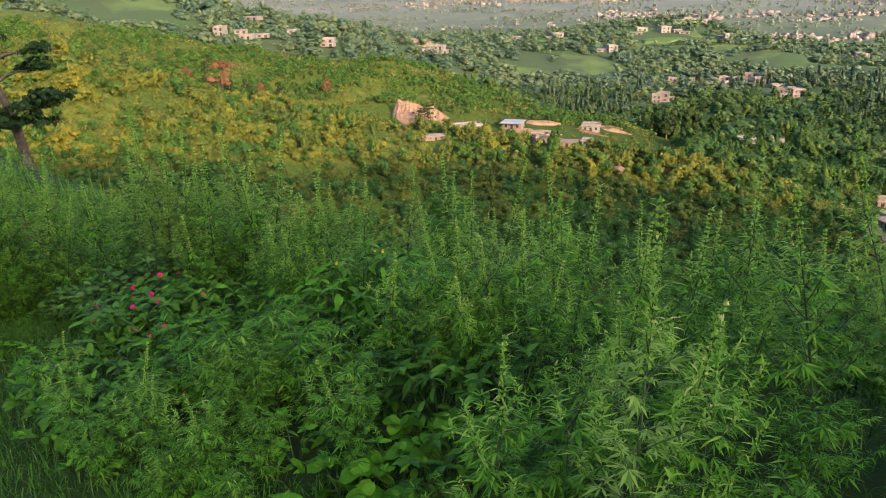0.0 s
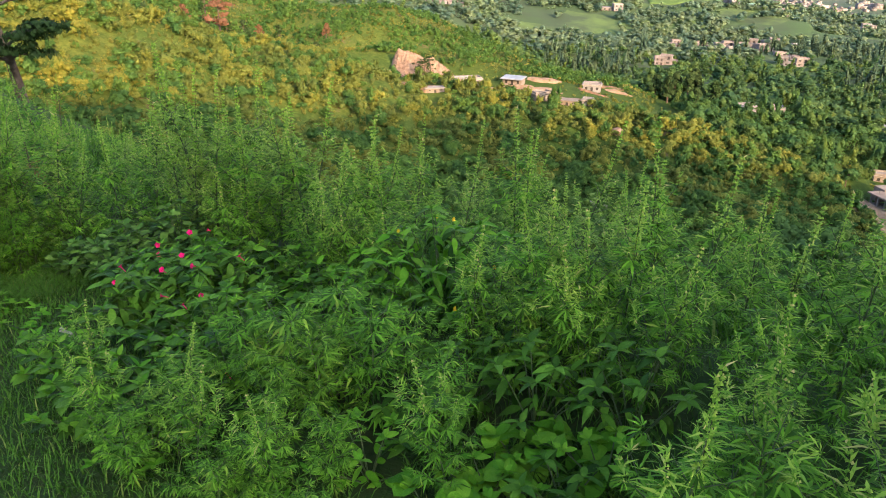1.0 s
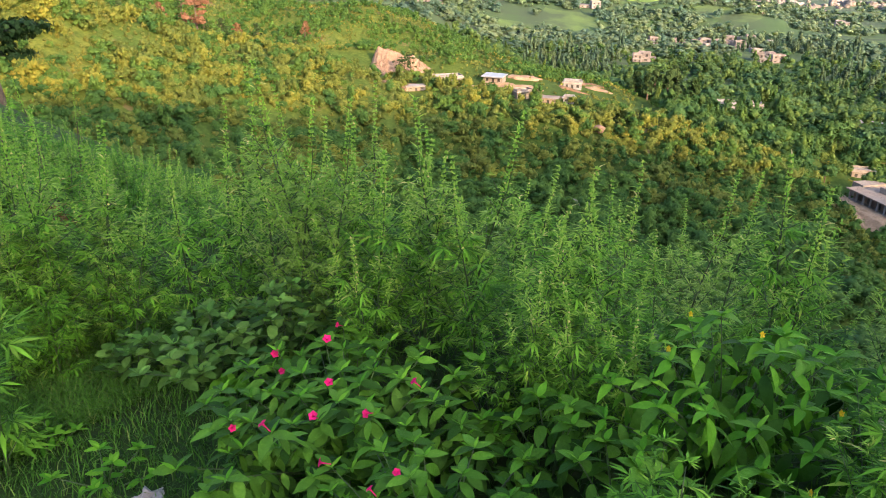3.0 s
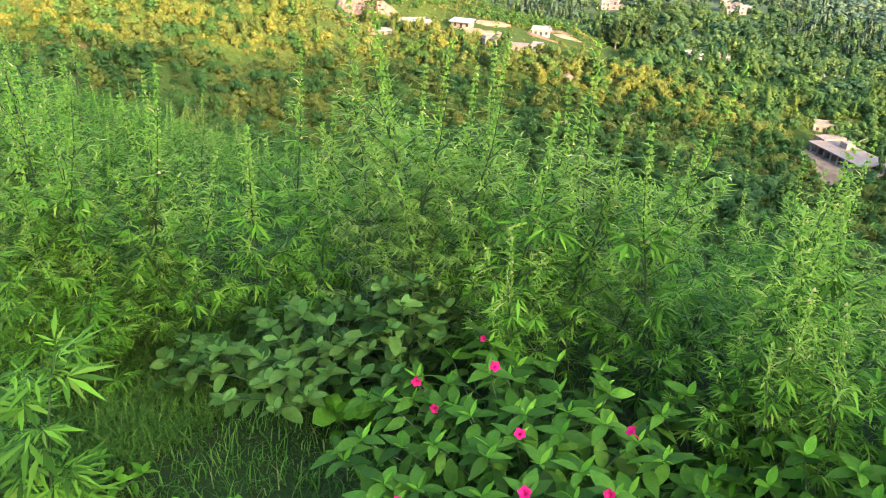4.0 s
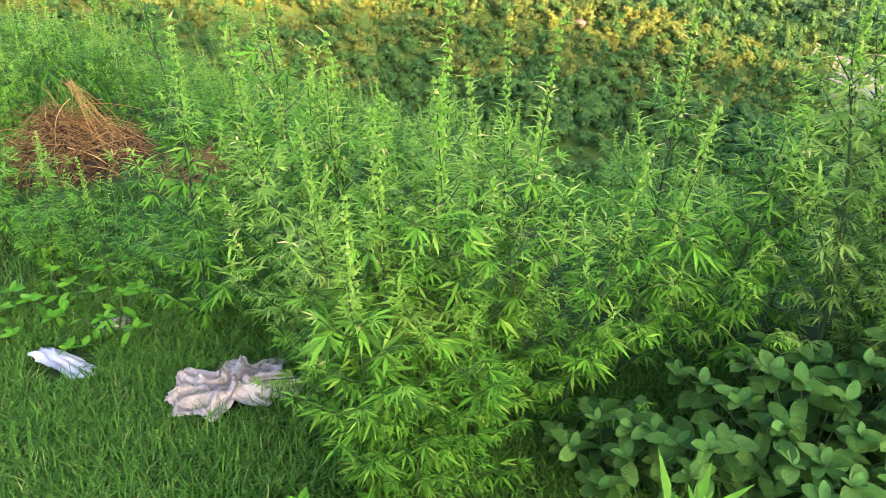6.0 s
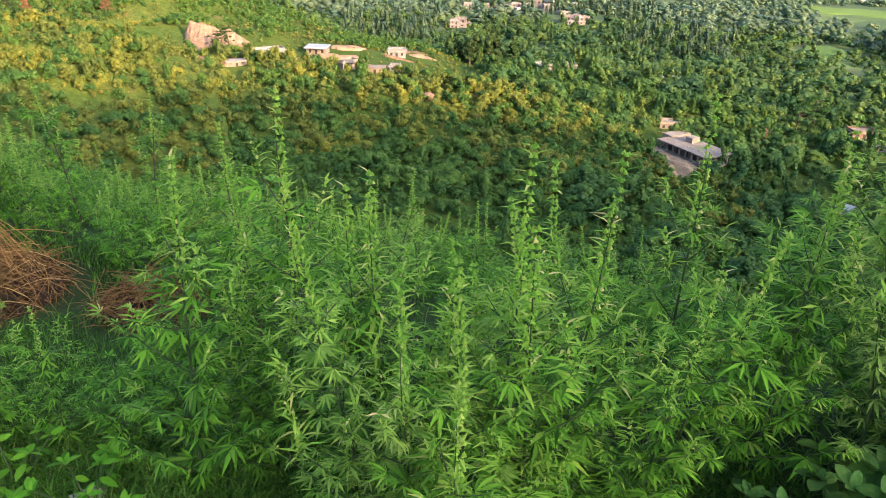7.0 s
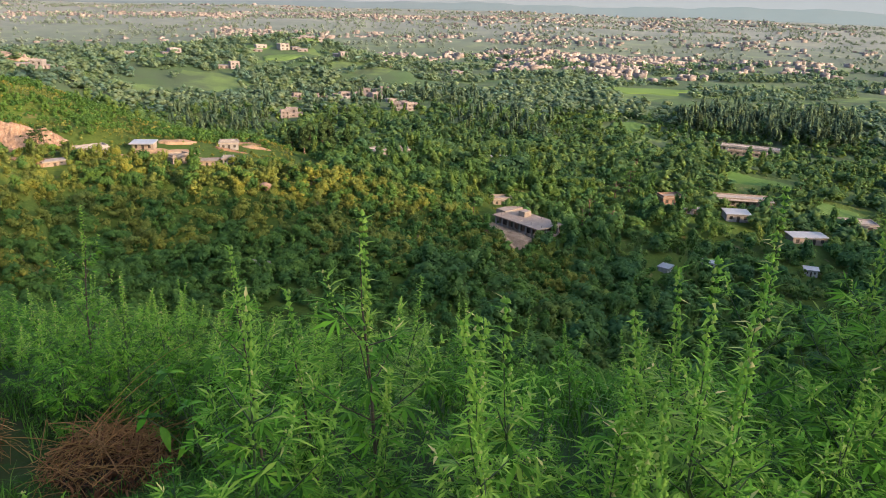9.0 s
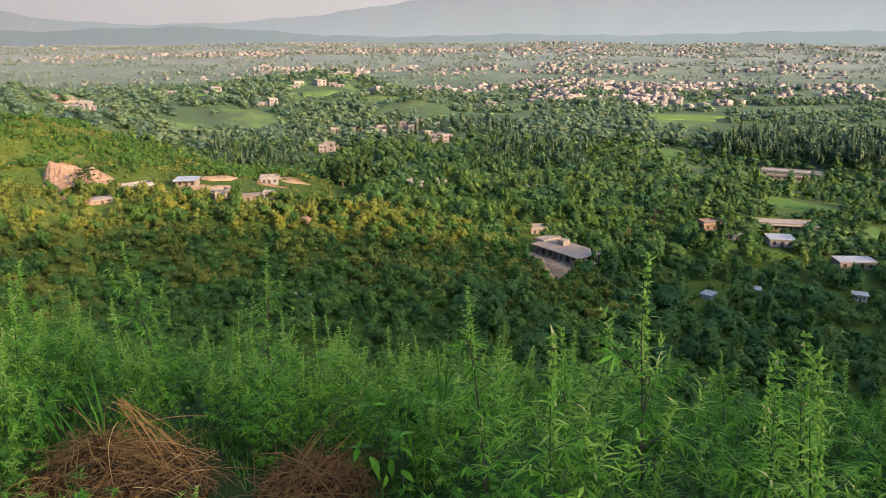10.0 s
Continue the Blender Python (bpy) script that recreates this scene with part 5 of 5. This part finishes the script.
def leafy_bush(name, x, y, label, cat, leaf_meshes, mats, height, radius, shoots, per, seed, stem_mat, leaf_scale=(0.7, 1.1), rosette=True, ends=(), sag=(-0.8, 0.3)):
    """A broad-leaved bush: curved shoots from one root, single leaves along them and a rosette at each tip."""
    q = np.random.default_rng(seed)
    base = new(name)
    base.matrix_basis = pose(x, y, land_at(x, y) - 0.02)
    tagged(base, label, cat)
    stems, tips, count, inner = [], [], [0], {}

    def leaf(p, yaw, pitch, s, young=False, single=True):
        """Single leaves are parts; those past the first hundred or so are joined into one mass."""
        k = q.integers(len(leaf_meshes))
        me = leaf_meshes[k][1 if young else 0]
        m = Matrix.Translation(Vector(p)) @ Euler((pitch, q.normal(0, 0.25), yaw), "XYZ").to_matrix().to_4x4() @ Matrix.Scale(s, 4)
        if single and count[0] < 130:
            count[0] += 1
            part("leaf", me, None, base, at=m)
        else:
            inner.setdefault(me.materials[0].name, []).append((me, np.array(m)))

    for i in range(shoots + len(ends)):
        a = 2.4 * i + q.normal(0, 0.3)
        rr = radius * math.sqrt((i + 0.5) / shoots)
        h = height * (1 - 0.45 * (rr / radius) ** 2) * q.uniform(0.85, 1.1)
        e = np.array((rr * math.cos(a), rr * math.sin(a), h))
        if i >= shoots:
            e = np.array(ends[i - shoots]) - (x, y, land_at(x, y) - 0.02)
            a, h = math.atan2(e[1], e[0]), e[2]
        mid = np.array((e[0] * 0.45, e[1] * 0.45, h * 0.6))
        ts = np.linspace(0, 1, 6)
        pts = [(1 - t) ** 2 * np.zeros(3) + 2 * t * (1 - t) * mid + t * t * e for t in ts]
        stems.append(tube(pts, [0.004, 0.0034, 0.003, 0.0026, 0.002, 0.0014], 5))
        for k in range(per):
            t = 0.18 + 0.79 * k / per
            p = (2 * t * (1 - t)) * mid + t * t * e
            leaf(p, a - math.pi / 2 + (1.2 if k % 2 else -1.2) + q.normal(0, 0.9), q.uniform(*sag), q.uniform(*leaf_scale), single=shoots < 15)
        for k in range(7 if rosette else 3):
            leaf(e, k * 2.4 + q.normal(0, 0.25), q.uniform(0.0, 0.5) if k < 4 else q.uniform(0.4, 1.0), q.uniform(0.6, 0.9) * leaf_scale[1], k > 3)
        tips.append((e, a))
    for V, F in stems:
        part("stem", np_mesh("stem", V, F), stem_mat, base)
    for mat, some in inner.items():
        pieces = []
        for me, m in some:
            V = np.empty(3 * len(me.vertices), np.float32)
            me.vertices.foreach_get("co", V)
            pieces.append((V.reshape(-1, 3) @ m[:3, :3].T + m[:3, 3], [p.vertices[:] for p in me.polygons]))
        mass = np_mesh("foliage", *joined(pieces))
        mass.polygons.foreach_set("use_smooth", np.ones(len(mass.polygons), bool))
        tagged(part("foliage", mass, bpy.data.materials[mat], base), kind="stuff")
    return base, tips


def leaf_mesh(name, mat, *a, **k):
    me = np_mesh(name, *ovate(*a, **k))
    me.polygons.foreach_set("use_smooth", np.ones(len(me.polygons), bool))
    me.materials.append(mat)
    return me


def flower_mesh():
    """A four o'clock flower: long thin tube opening into a flat five-lobed trumpet, along +y."""
    n = 20
    V, F = [], []
    for i, (yy, r) in enumerate(((0, 0.0016), (0.018, 0.0018), (0.028, 0.003), (0.034, 0.008), (0.035, 0.0135))):
        for j in range(n):
            a = 2 * math.pi * j / n
            k = r * (1 + (0.16 * math.cos(5 * a) if i > 3 else 0))
            V.append((k * math.cos(a), yy, k * math.sin(a)))
    for i in range(4):
        for j in range(n):
            F.append((i * n + j, i * n + (j + 1) % n, (i + 1) * n + (j + 1) % n, (i + 1) * n + j))
    return np_mesh("flower", np.array(V), np.array(F))


FLOWER = flower_mesh()
FLOWER.materials.append(M_PETAL)
four_leaf = [(leaf_mesh("leaf", M_BROAD, 0.066, 0.036, 1.1, 0.25), leaf_mesh("leaf", M_BROAD_LIGHT, 0.045, 0.015, 1.2, 0.1)), (leaf_mesh("leaf", M_BROAD, 0.074, 0.038, 1.2, 0.35), leaf_mesh("leaf", M_BROAD_LIGHT, 0.04, 0.013, 1.2, 0.15))]
BLOOMS = [(-1.30, 1.41, 0.87), (-1.22, 1.60, 0.78), (-0.96, 1.37, 0.79), (-1.28, 2.28, 0.70), (-1.48, 2.09, 0.70), (-0.94, 1.82, 0.76), (-1.42, 1.98, 0.69), (-1.29, 2.03, 0.78), (-1.23, 1.80, 0.76), (-1.5, 1.66, 0.68), (-1.05, 1.56, 0.84)]
bush, tips = leafy_bush("four_oclock_bush", -1.17, 1.80, "green four o'clock bush with magenta trumpet flowers", "flower bush", four_leaf, None, 0.36, 0.55, 84, 20, 5, M_STEM, (0.7, 1.25), ends=BLOOMS)
bush2, tips2 = leafy_bush("four_oclock_bush", -0.85, 1.3, "lower four o'clock bush with a few magenta flowers", "flower bush", four_leaf, None, 0.34, 0.42, 34, 15, 15, M_STEM)
r5 = np.random.default_rng(9)
for b, tt in ((bush, tips[-len(BLOOMS):]), (bush2, tips2[4::9])):
    for e, a in tt:
        part("flower", FLOWER, None, b, "magenta trumpet flower", at=Matrix.Translation(Vector(e) + Vector((0, 0, 0.01))) @ Euler((r5.uniform(0.1, 1.0), 0, r5.uniform(0.8, 3.6))).to_matrix().to_4x4() @ Matrix.Scale(r5.uniform(0.8, 1.05), 4))

ama_leaf = [(leaf_mesh("leaf", M_AMARANTH, 0.074, 0.044, 0.55, 0.15, 0.25, 0.05), leaf_mesh("leaf", M_AMARANTH_YOUNG, 0.055, 0.034, 0.6, 0.1)), (leaf_mesh("leaf", M_AMARANTH, 0.064, 0.04, 0.5, 0.25, 0.3, 0.06), leaf_mesh("leaf", M_AMARANTH_YOUNG, 0.045, 0.028, 0.6, 0.1))]
leafy_bush("amaranth_bush", -1.82, 2.42, "round-leaved grey-green amaranth bush", "bush", ama_leaf, None, 0.34, 0.36, 40, 8, 6, M_STEM, sag=(-0.5, 0.4))
leafy_bush("amaranth_bush", -2.24, 2.5, "small grey-green amaranth beside the larger one", "bush", ama_leaf, None, 0.22, 0.15, 10, 6, 7, M_STEM, sag=(-0.4, 0.4))
leafy_bush("amaranth_bush", -1.55, 2.46, "grey-green amaranth with upright leaf rosettes", "bush", ama_leaf, None, 0.42, 0.24, 18, 8, 8, M_STEM, sag=(-0.5, 0.4))
big_leaf = [(leaf_mesh("leaf", M_BROAD_LIGHT, 0.08, 0.038, 1.2, 0.5), leaf_mesh("leaf", M_BROAD_LIGHT, 0.06, 0.02, 1.2, 0.1)), (leaf_mesh("leaf", M_BROAD, 0.092, 0.046, 1.2, 0.6), leaf_mesh("leaf", M_BROAD_LIGHT, 0.055, 0.018, 1.2, 0.2))]
sb, stips = leafy_bush("wild_sunflower_bush", 0.0, 1.76, "bright green bush with large drooping pointed leaves", "bush", big_leaf, None, 0.5, 0.42, 40, 10, 11, M_STEM)
leafy_bush("wild_sunflower_bush", 0.48, 1.72, "lower bright green bush with drooping pointed leaves", "bush", big_leaf, None, 0.34, 0.26, 14, 8, 16, M_STEM)
bud = np_mesh("flower", *crown(14, 0.007, 0.004, 0.007, 2, 3, -1, False))
bud.materials.append(M_YELLOW)
for e, a in stips[::9]:
    part("flower", bud, None, sb, "small yellow flower", at=Matrix.Translation(Vector(e) + Vector((0, 0, 0.03))))
for i, (x, y, h) in enumerate(((-1.05, 1.07, 0.28), (-1.45, 1.12, 0.26), (-1.25, 0.9, 0.24), (-1.65, 1.3, 0.2), (-0.95, 0.82, 0.22), (-0.52, 1.72, 0.34), (-0.7, 2.0, 0.3), (-0.35, 1.5, 0.36))):
    leafy_bush("broadleaf_weed", x, y, "leafy green weed at the edge of the flower bush", "weed", [(leaf_mesh("leaf", M_BROAD, 0.085, 0.05, 0.9, 0.3), leaf_mesh("leaf", M_BROAD_LIGHT, 0.06, 0.032, 1.0, 0.1))], None, h, 0.18, 9, 5, 60 + i, M_STEM, (0.6, 1.0), sag=(-0.5, 0.3))
leafy_bush("broadleaf_weed", -0.35, 1.05, "dark broad-leaved weed among the hemp", "weed", big_leaf, None, 0.3, 0.3, 12, 5, 12, M_STEM, (0.5, 0.8))
for i, (x, y, h) in enumerate(((0.2, 0.95, 0.3), (0.42, 0.8, 0.34), (0.05, 0.75, 0.22), (0.72, 0.72, 0.36), (0.6, 0.98, 0.3), (0.5, 0.42, 0.16))):
    leafy_bush("broadleaf_weed", x, y, "drooping dark-leaved weed in the shade of the hemp", "weed", [(big_leaf[1][0], big_leaf[1][0])], None, h, 0.2, 9, 4, 30 + i, M_STEM, (0.5, 0.85))
leafy_bush("broadleaf_weed", -3.5, 4.35, "broad-leaved weed beside the dead heap", "weed", big_leaf, None, 0.42, 0.25, 7, 4, 13, M_STEM, (0.6, 0.9))

# low weeds and gourd leaves at the path's edge
gourd = [(leaf_mesh("leaf", M_BROAD_LIGHT, 0.09, 0.10, 0.5, 0.3, 0.2, 0.09), leaf_mesh("leaf", M_BROAD_LIGHT, 0.06, 0.05, 0.6, 0.1))]
low = [(leaf_mesh("leaf", M_BROAD_LIGHT, 0.055, 0.03, 1, 0.15), leaf_mesh("leaf", M_BROAD_LIGHT, 0.035, 0.02, 1, 0.1))]
for i, (x, y, kind, h, rr, n) in enumerate(((-1.66, 2.2, gourd, 0.16, 0.08, 2), (0.15, 0.3, gourd, 0.14, 0.22, 5), (0.3, 0.22, gourd, 0.1, 0.12, 2), (0.38, 0.6, gourd, 0.13, 0.16, 4), (0.56, 0.62, gourd, 0.1, 0.14, 3), (0.28, 0.45, low, 0.16, 0.16, 7), (0.62, 0.5, low, 0.2, 0.16, 7), (-0.1, 0.55, low, 0.2, 0.2, 8), (-0.9, 0.7, low, 0.16, 0.2, 8), (-1.55, 1.35, low, 0.18, 0.16, 7), (-2.0, 1.75, low, 0.15, 0.18, 6),
                                            (-2.35, 2.0, low, 0.12, 0.12, 5), (-3.1, 1.9, gourd, 0.12, 0.12, 3), (-2.9, 2.3, low, 0.14, 0.15, 6), (-3.75, 3.15, low, 0.2, 0.18, 8), (-4.0, 3.3, low, 0.18, 0.18, 7), (-4.2, 3.1, low, 0.14, 0.16, 6), (0.9, 0.2, low, 0.25, 0.25, 9), (-0.4, 0.25, low, 0.14, 0.22, 7), (-1.3, 0.95, low, 0.12, 0.2, 6))):
    leafy_bush("low_weed", x, y, "rounded gourd leaves near the ground" if kind is gourd else "low leafy weed in the grass", "weed", kind, None, h, rr, n, 3, 200 + i, M_STEM)


# ---- grass ----
def grass(name, P, hmin, hmax, label, wide=0.002, mat=None):
    n = len(P)
    h = rng.uniform(hmin, hmax, n)
    a = rng.uniform(0, 2 * np.pi, n)
    lean = rng.uniform(0.3, 1.2, n) * h
    d = np.stack([np.cos(a), np.sin(a), np.zeros(n)], -1)
    s = np.stack([-np.sin(a), np.cos(a), np.zeros(n)], -1) * wide * rng.uniform(0.6, 1.4, (n, 1))
    B = np.column_stack([P, land(P[:, 0], P[:, 1]) - 0.01])
    mid = B + d * (lean * 0.35)[:, None] + np.stack([np.zeros(n), np.zeros(n), h * 0.6], -1)
    tip = B + d * lean[:, None] + np.stack([np.zeros(n), np.zeros(n), h * rng.uniform(0.75, 1.0, n)], -1)
    V = np.stack([B - s, B + s, mid - s * 0.8, mid + s * 0.8, tip], 1).reshape(-1, 3)
    i = np.arange(n)[:, None] * 5
    F = np.concatenate([i + [0, 1, 3], i + [0, 3, 2], i + [2, 3, 4]], 1).reshape(-1, 3)
    return tagged(part(name, np_mesh(name, V, F), mat or M_GRASS), label, "grass", kind="stuff")


def in_band(n, u0, u1, v0, v1):
    u, v = rng.uniform(u0, u1, n), rng.uniform(v0, v1, n)
    return np.stack([0.6 * u - 0.8 * v, 0.8 * u + 0.6 * v], -1)


P = np.concatenate([in_band(64000, -1.1, 0.8, -2.6, 6.0), in_band(80000, -0.6, 1.2, 3.1, 5.4), in_band(22000, -0.8, 1.6, 5.0, 8.2)])
bare = (np.hypot(P[:, 0] + 4.5, P[:, 1] - 4.58) < 0.4) | (np.hypot(P[:, 0] + 3.86, P[:, 1] - 4.42) < 0.28) | (np.hypot(P[:, 0] + 3.85, P[:, 1] - 2.98) < 0.1) | (np.hypot(P[:, 0] + 3.28, P[:, 1] - 2.83) < 0.1)
grass("short_grass", P[~bare & (waves(P[:, 0], P[:, 1], 0.7, 61) < 1.3) & ((P[:, 0] < -1.2) | (0.6 * P[:, 0] + 0.8 * P[:, 1] < np.where(P[:, 0] > 0, 0.8, 0.3)))], 0.03, 0.085, "short green grass along the path", 0.0022)
P = in_band(15000, 0.7, 2.4, -3.0, 6.5)
P = P[(np.hypot(P[:, 0] + 4.5, P[:, 1] - 4.58) > 0.4) & (np.hypot(P[:, 0] + 3.28, P[:, 1] - 2.83) > 0.12)]
grass("under_grass", P, 0.04, 0.12, "grass between the hemp plants")
P = np.concatenate([in_band(20000, 2.0, 5.5, -4.0, 11.0), in_band(16000, 5.0, 14.0, -9.0, 16.0)])
P = P[np.hypot(P[:, 0] + 4.5, P[:, 1] - 4.58) > 0.45]
grass("edge_grass", P, 0.06, 0.24, "longer grass over the brow of the slope", 0.006, M_TALLGRASS)
P = np.concatenate([rng.normal(0, 0.12, (26, 2)) + (-3.3, 4.75), rng.normal(0, 0.2, (34, 2)) + (-4.75, 5.0), rng.normal(0, 0.3, (120, 2)) + (-5.3, 5.6)])
grass("tall_grass", P, 0.25, 0.55, "tufts of tall arching grass", 0.005, M_TALLGRASS)


# ---- dead weed heaps ----
def dead_heap(x, y, r, top, n, seed, label, sheaf=()):
    """A tangled pile of dry stalks over crumbled leaves, with a sheaf of long straws bent over its top."""
    q = np.random.default_rng(seed)
    base = new("dead_weed_heap")
    base.matrix_basis = pose(x, y, land_at(x, y))
    tagged(base, label, "dead weeds", "dead weed heaps")

    def height(px, py):
        h = np.clip(1 - np.hypot(px, py) / r, 0, 1) ** 0.75 * top * (1 + 0.25 * waves(px, py, 0.4, seed))
        return h + land(x + px, y + py) - land_at(x, y)

    a = np.linspace(0, 2 * np.pi, 29)[:-1]
    rings = np.linspace(0.0, 1.0, 9)
    X, Y = np.outer(rings, np.cos(a)) * r * 0.95, np.outer(rings, np.sin(a)) * r * 0.95
    V = np.stack([X, Y, height(X, Y) - 0.02], -1).reshape(-1, 3)
    F = [(k * 28 + m, k * 28 + (m + 1) % 28, (k + 1) * 28 + (m + 1) % 28, (k + 1) * 28 + m) for k in range(8) for m in range(28)]
    # dark brown mound under the stalks and leaves
    part("mulch", np_mesh("mulch", V, np.array(F)), M_HEAPCORE, base, "dark inner core")
    crumbs = []
    for k in range(int(5200 * r)):
        d, b = r * 1.05 * q.uniform(0, 1) ** 0.6, q.uniform(0, 6.28)
        px, py = d * math.cos(b), d * math.sin(b)
        L, Fl = leaflet(q.uniform(0.02, 0.06), q.uniform(0.006, 0.013), q.uniform(0.4, 1.5))
        crumbs.append((placed(L, (px, py, height(px, py) + q.uniform(-0.01, 0.025)), q.uniform(0, 6.28), q.normal(0.1, 0.6), q.normal(0, 0.8)), Fl))
    tagged(part("dry_leaves", np_mesh("dry_leaves", *joined(crumbs)), M_DEADLEAF, base), kind="stuff")
    kinds = []
    for k in range(12):
        L = q.uniform(0.14, 0.42)
        ts = np.linspace(0, 1, 8)
        sway = np.cumsum(np.cumsum(q.normal(0, 0.0055, (8, 2)), 0), 0)
        pts = [np.array((L * (t - 0.5), sway[i, 0], 0.5 * sway[i, 1] - 0.5 * L * (t - 0.5) ** 2)) for i, t in enumerate(ts)]
        twigs = [tube([pts[m], pts[m] + (0.04, w * 0.03, 0.012), pts[m] + (0.075, w * 0.07, -0.004)], [0.0009, 0.0007, 0.0004], 3) for m, w in ((3, 1), (5, -1))]
        kinds.append(np_mesh("stalk", *joined([tube(pts, q.uniform(0.0008, 0.0021) * (1 - 0.6 * ts) + 0.0004, 3)] + twigs)))
        kinds[-1].materials.append(M_DEAD)
    loose = []
    for i in range(n):
        d, b = r * q.uniform(0, 1) ** 0.65, q.uniform(0, 6.28)
        px, py = d * math.cos(b), d * math.sin(b)
        yaw = math.degrees(b) + q.normal(0, 75)
        m = pose(px, py, float(height(px, py)) + q.uniform(-0.005, 0.035), q.normal(0, 25), q.normal(0.75 * math.degrees(math.atan(top / r)), 20), yaw) @ Matrix.Scale(q.uniform(0.6, 1.15), 4)
        if i < 230:
            part("stalk", kinds[i % 12], None, base, at=m)
        else:
            me = kinds[i % 12]
            W = np.array([v.co[:] for v in me.vertices]) @ np.array(m)[:3, :3].T + np.array(m)[:3, 3]
            loose.append((W, np.array([tuple(f.vertices) for f in me.polygons])))
    if loose:
        tagged(part("tangle", np_mesh("tangle", *joined(loose)), M_DEAD, base), kind="stuff")
    for fx, fy, fz, tx, ty, tz, count in sheaf:
        for k in range(count):
            foot = np.array((fx, fy, fz)) + q.normal(0, 0.012, 3)
            end = np.array((tx, ty, tz)) + q.normal(0, 0.06, 3)
            mid = (foot + end) / 2 + (q.normal(0, 0.03), q.normal(0, 0.03), 0.06 + q.normal(0, 0.035))
            ts = np.linspace(0, 1, 8)
            pts = [(1 - t) ** 2 * foot + 2 * t * (1 - t) * mid + t * t * end for t in ts]
            part("straw", np_mesh("straw", *tube(pts, q.uniform(0.0007, 0.0018) * (1 - 0.5 * ts) + 0.0004, 4)), M_STRAW, base)
    return base


dead_heap(-4.59, 4.62, 0.37, 0.19, 560, 3, "heap of brown dried weed stalks beside the path", ((0.09, 0.0, 0.4, 0.3, -0.06, 0.08, 10), (0.08, 0.0, 0.4, 0.2, -0.06, 0.2, 6), (0.1, 0.0, 0.28, 0.42, 0.04, 0.22, 1), (-0.18, -0.05, 0.16, -0.36, -0.1, 0.02, 4), (0.02, 0.0, 0.22, 0.34, -0.12, 0.05, 5)))
dead_heap(-3.82, 4.44, 0.22, 0.1, 230, 4, "lower heap of reddish brown dried stalks", ((-0.16, -0.05, 0.03, 0.3, 0.1, 0.24, 2), (-0.1, -0.1, 0.06, 0.2, 0.05, 0.12, 4)))


# ---- litter ----
def crumpled(name, x, y, w, d, h, seed, mat, label, cat, yaw=0.0, n=34, folds=5.0):
    """A crumpled thin sheet with sharp folds and a ragged rim."""
    q = np.random.default_rng(seed)
    gx, gy = np.meshgrid(np.linspace(-1, 1, n), np.linspace(-1, 1, n), indexing="ij")
    rim = 1 + 0.22 * waves(gx * 3, gy * 3, 2.5, seed)
    X, Y = gx * w / 2 * rim, gy * d / 2 * rim
    Z = np.zeros_like(X)
    for k, (size, share) in enumerate(((2.0, 0.6), (1.0, 0.4))):
        Z += share * (1 - np.minimum(np.abs(waves(gx * folds / 5, gy * folds / 5, size, seed * 7 + k)) * 1.6, 1)) ** 1.5
    Z = h * Z * np.clip(1.25 - (gx ** 2 + gy ** 2) * 0.75, 0.05, 1)
    X, Y = X + 0.25 * Z * np.sin(gy * 9), Y + 0.25 * Z * np.sin(gx * 8)
    V = np.stack([X, Y, Z], -1).reshape(-1, 3)
    i, j = np.meshgrid(np.arange(n - 1), np.arange(n - 1), indexing="ij")
    ok = (gx[:-1, :-1] ** 2 + gy[:-1, :-1] ** 2) < 1.3 + 0.3 * np.sin(5 * gx[:-1, :-1] + seed)
    a = (i * n + j)[ok]
    F = np.stack([a, a + n, a + n + 1, a + 1], -1)
    ob = part(name, np_mesh(name, V, F), mat)
    ob.matrix_basis = pose(x, y, land_at(x, y) + 0.03, 0, 0, yaw)
    return tagged(ob, label, cat)


crumpled("plastic_bag", -3.28, 2.83, 0.36, 0.21, 0.065, 3, M_PLASTIC, "crumpled whitish plastic sack lying in the grass", "plastic bag", 20, 70, 10.0)
crumpled("plastic_wrapper", -3.85, 2.98, 0.25, 0.075, 0.035, 5, M_PRINT, "torn white printed wrapper in the grass", "wrapper", -25, 22, 3.0)
crumpled("paper_scrap", -3.77, 3.19, 0.09, 0.07, 0.05, 7, M_PLASTIC, "small crumpled scrap of pale paper", "paper", 10, 14, 3.0)
crumpled("plastic_wrapper", -1.80, 1.62, 0.13, 0.09, 0.05, 9, M_PLASTIC, "white torn wrapper under the flower bush", "wrapper", 40, 16, 3.0)
boulder("standing_stone", 0.46, 1.75, (0.04, 0.04, 0.065), 2.2, "pale stone showing between the plants", rough_material("pale_stone", (0.5, 0.43, 0.3), (0.62, 0.54, 0.4), 20, 0.9, 0.6, 0.01), z=land_at(0.46, 1.75) + 0.12, rise=0.6)
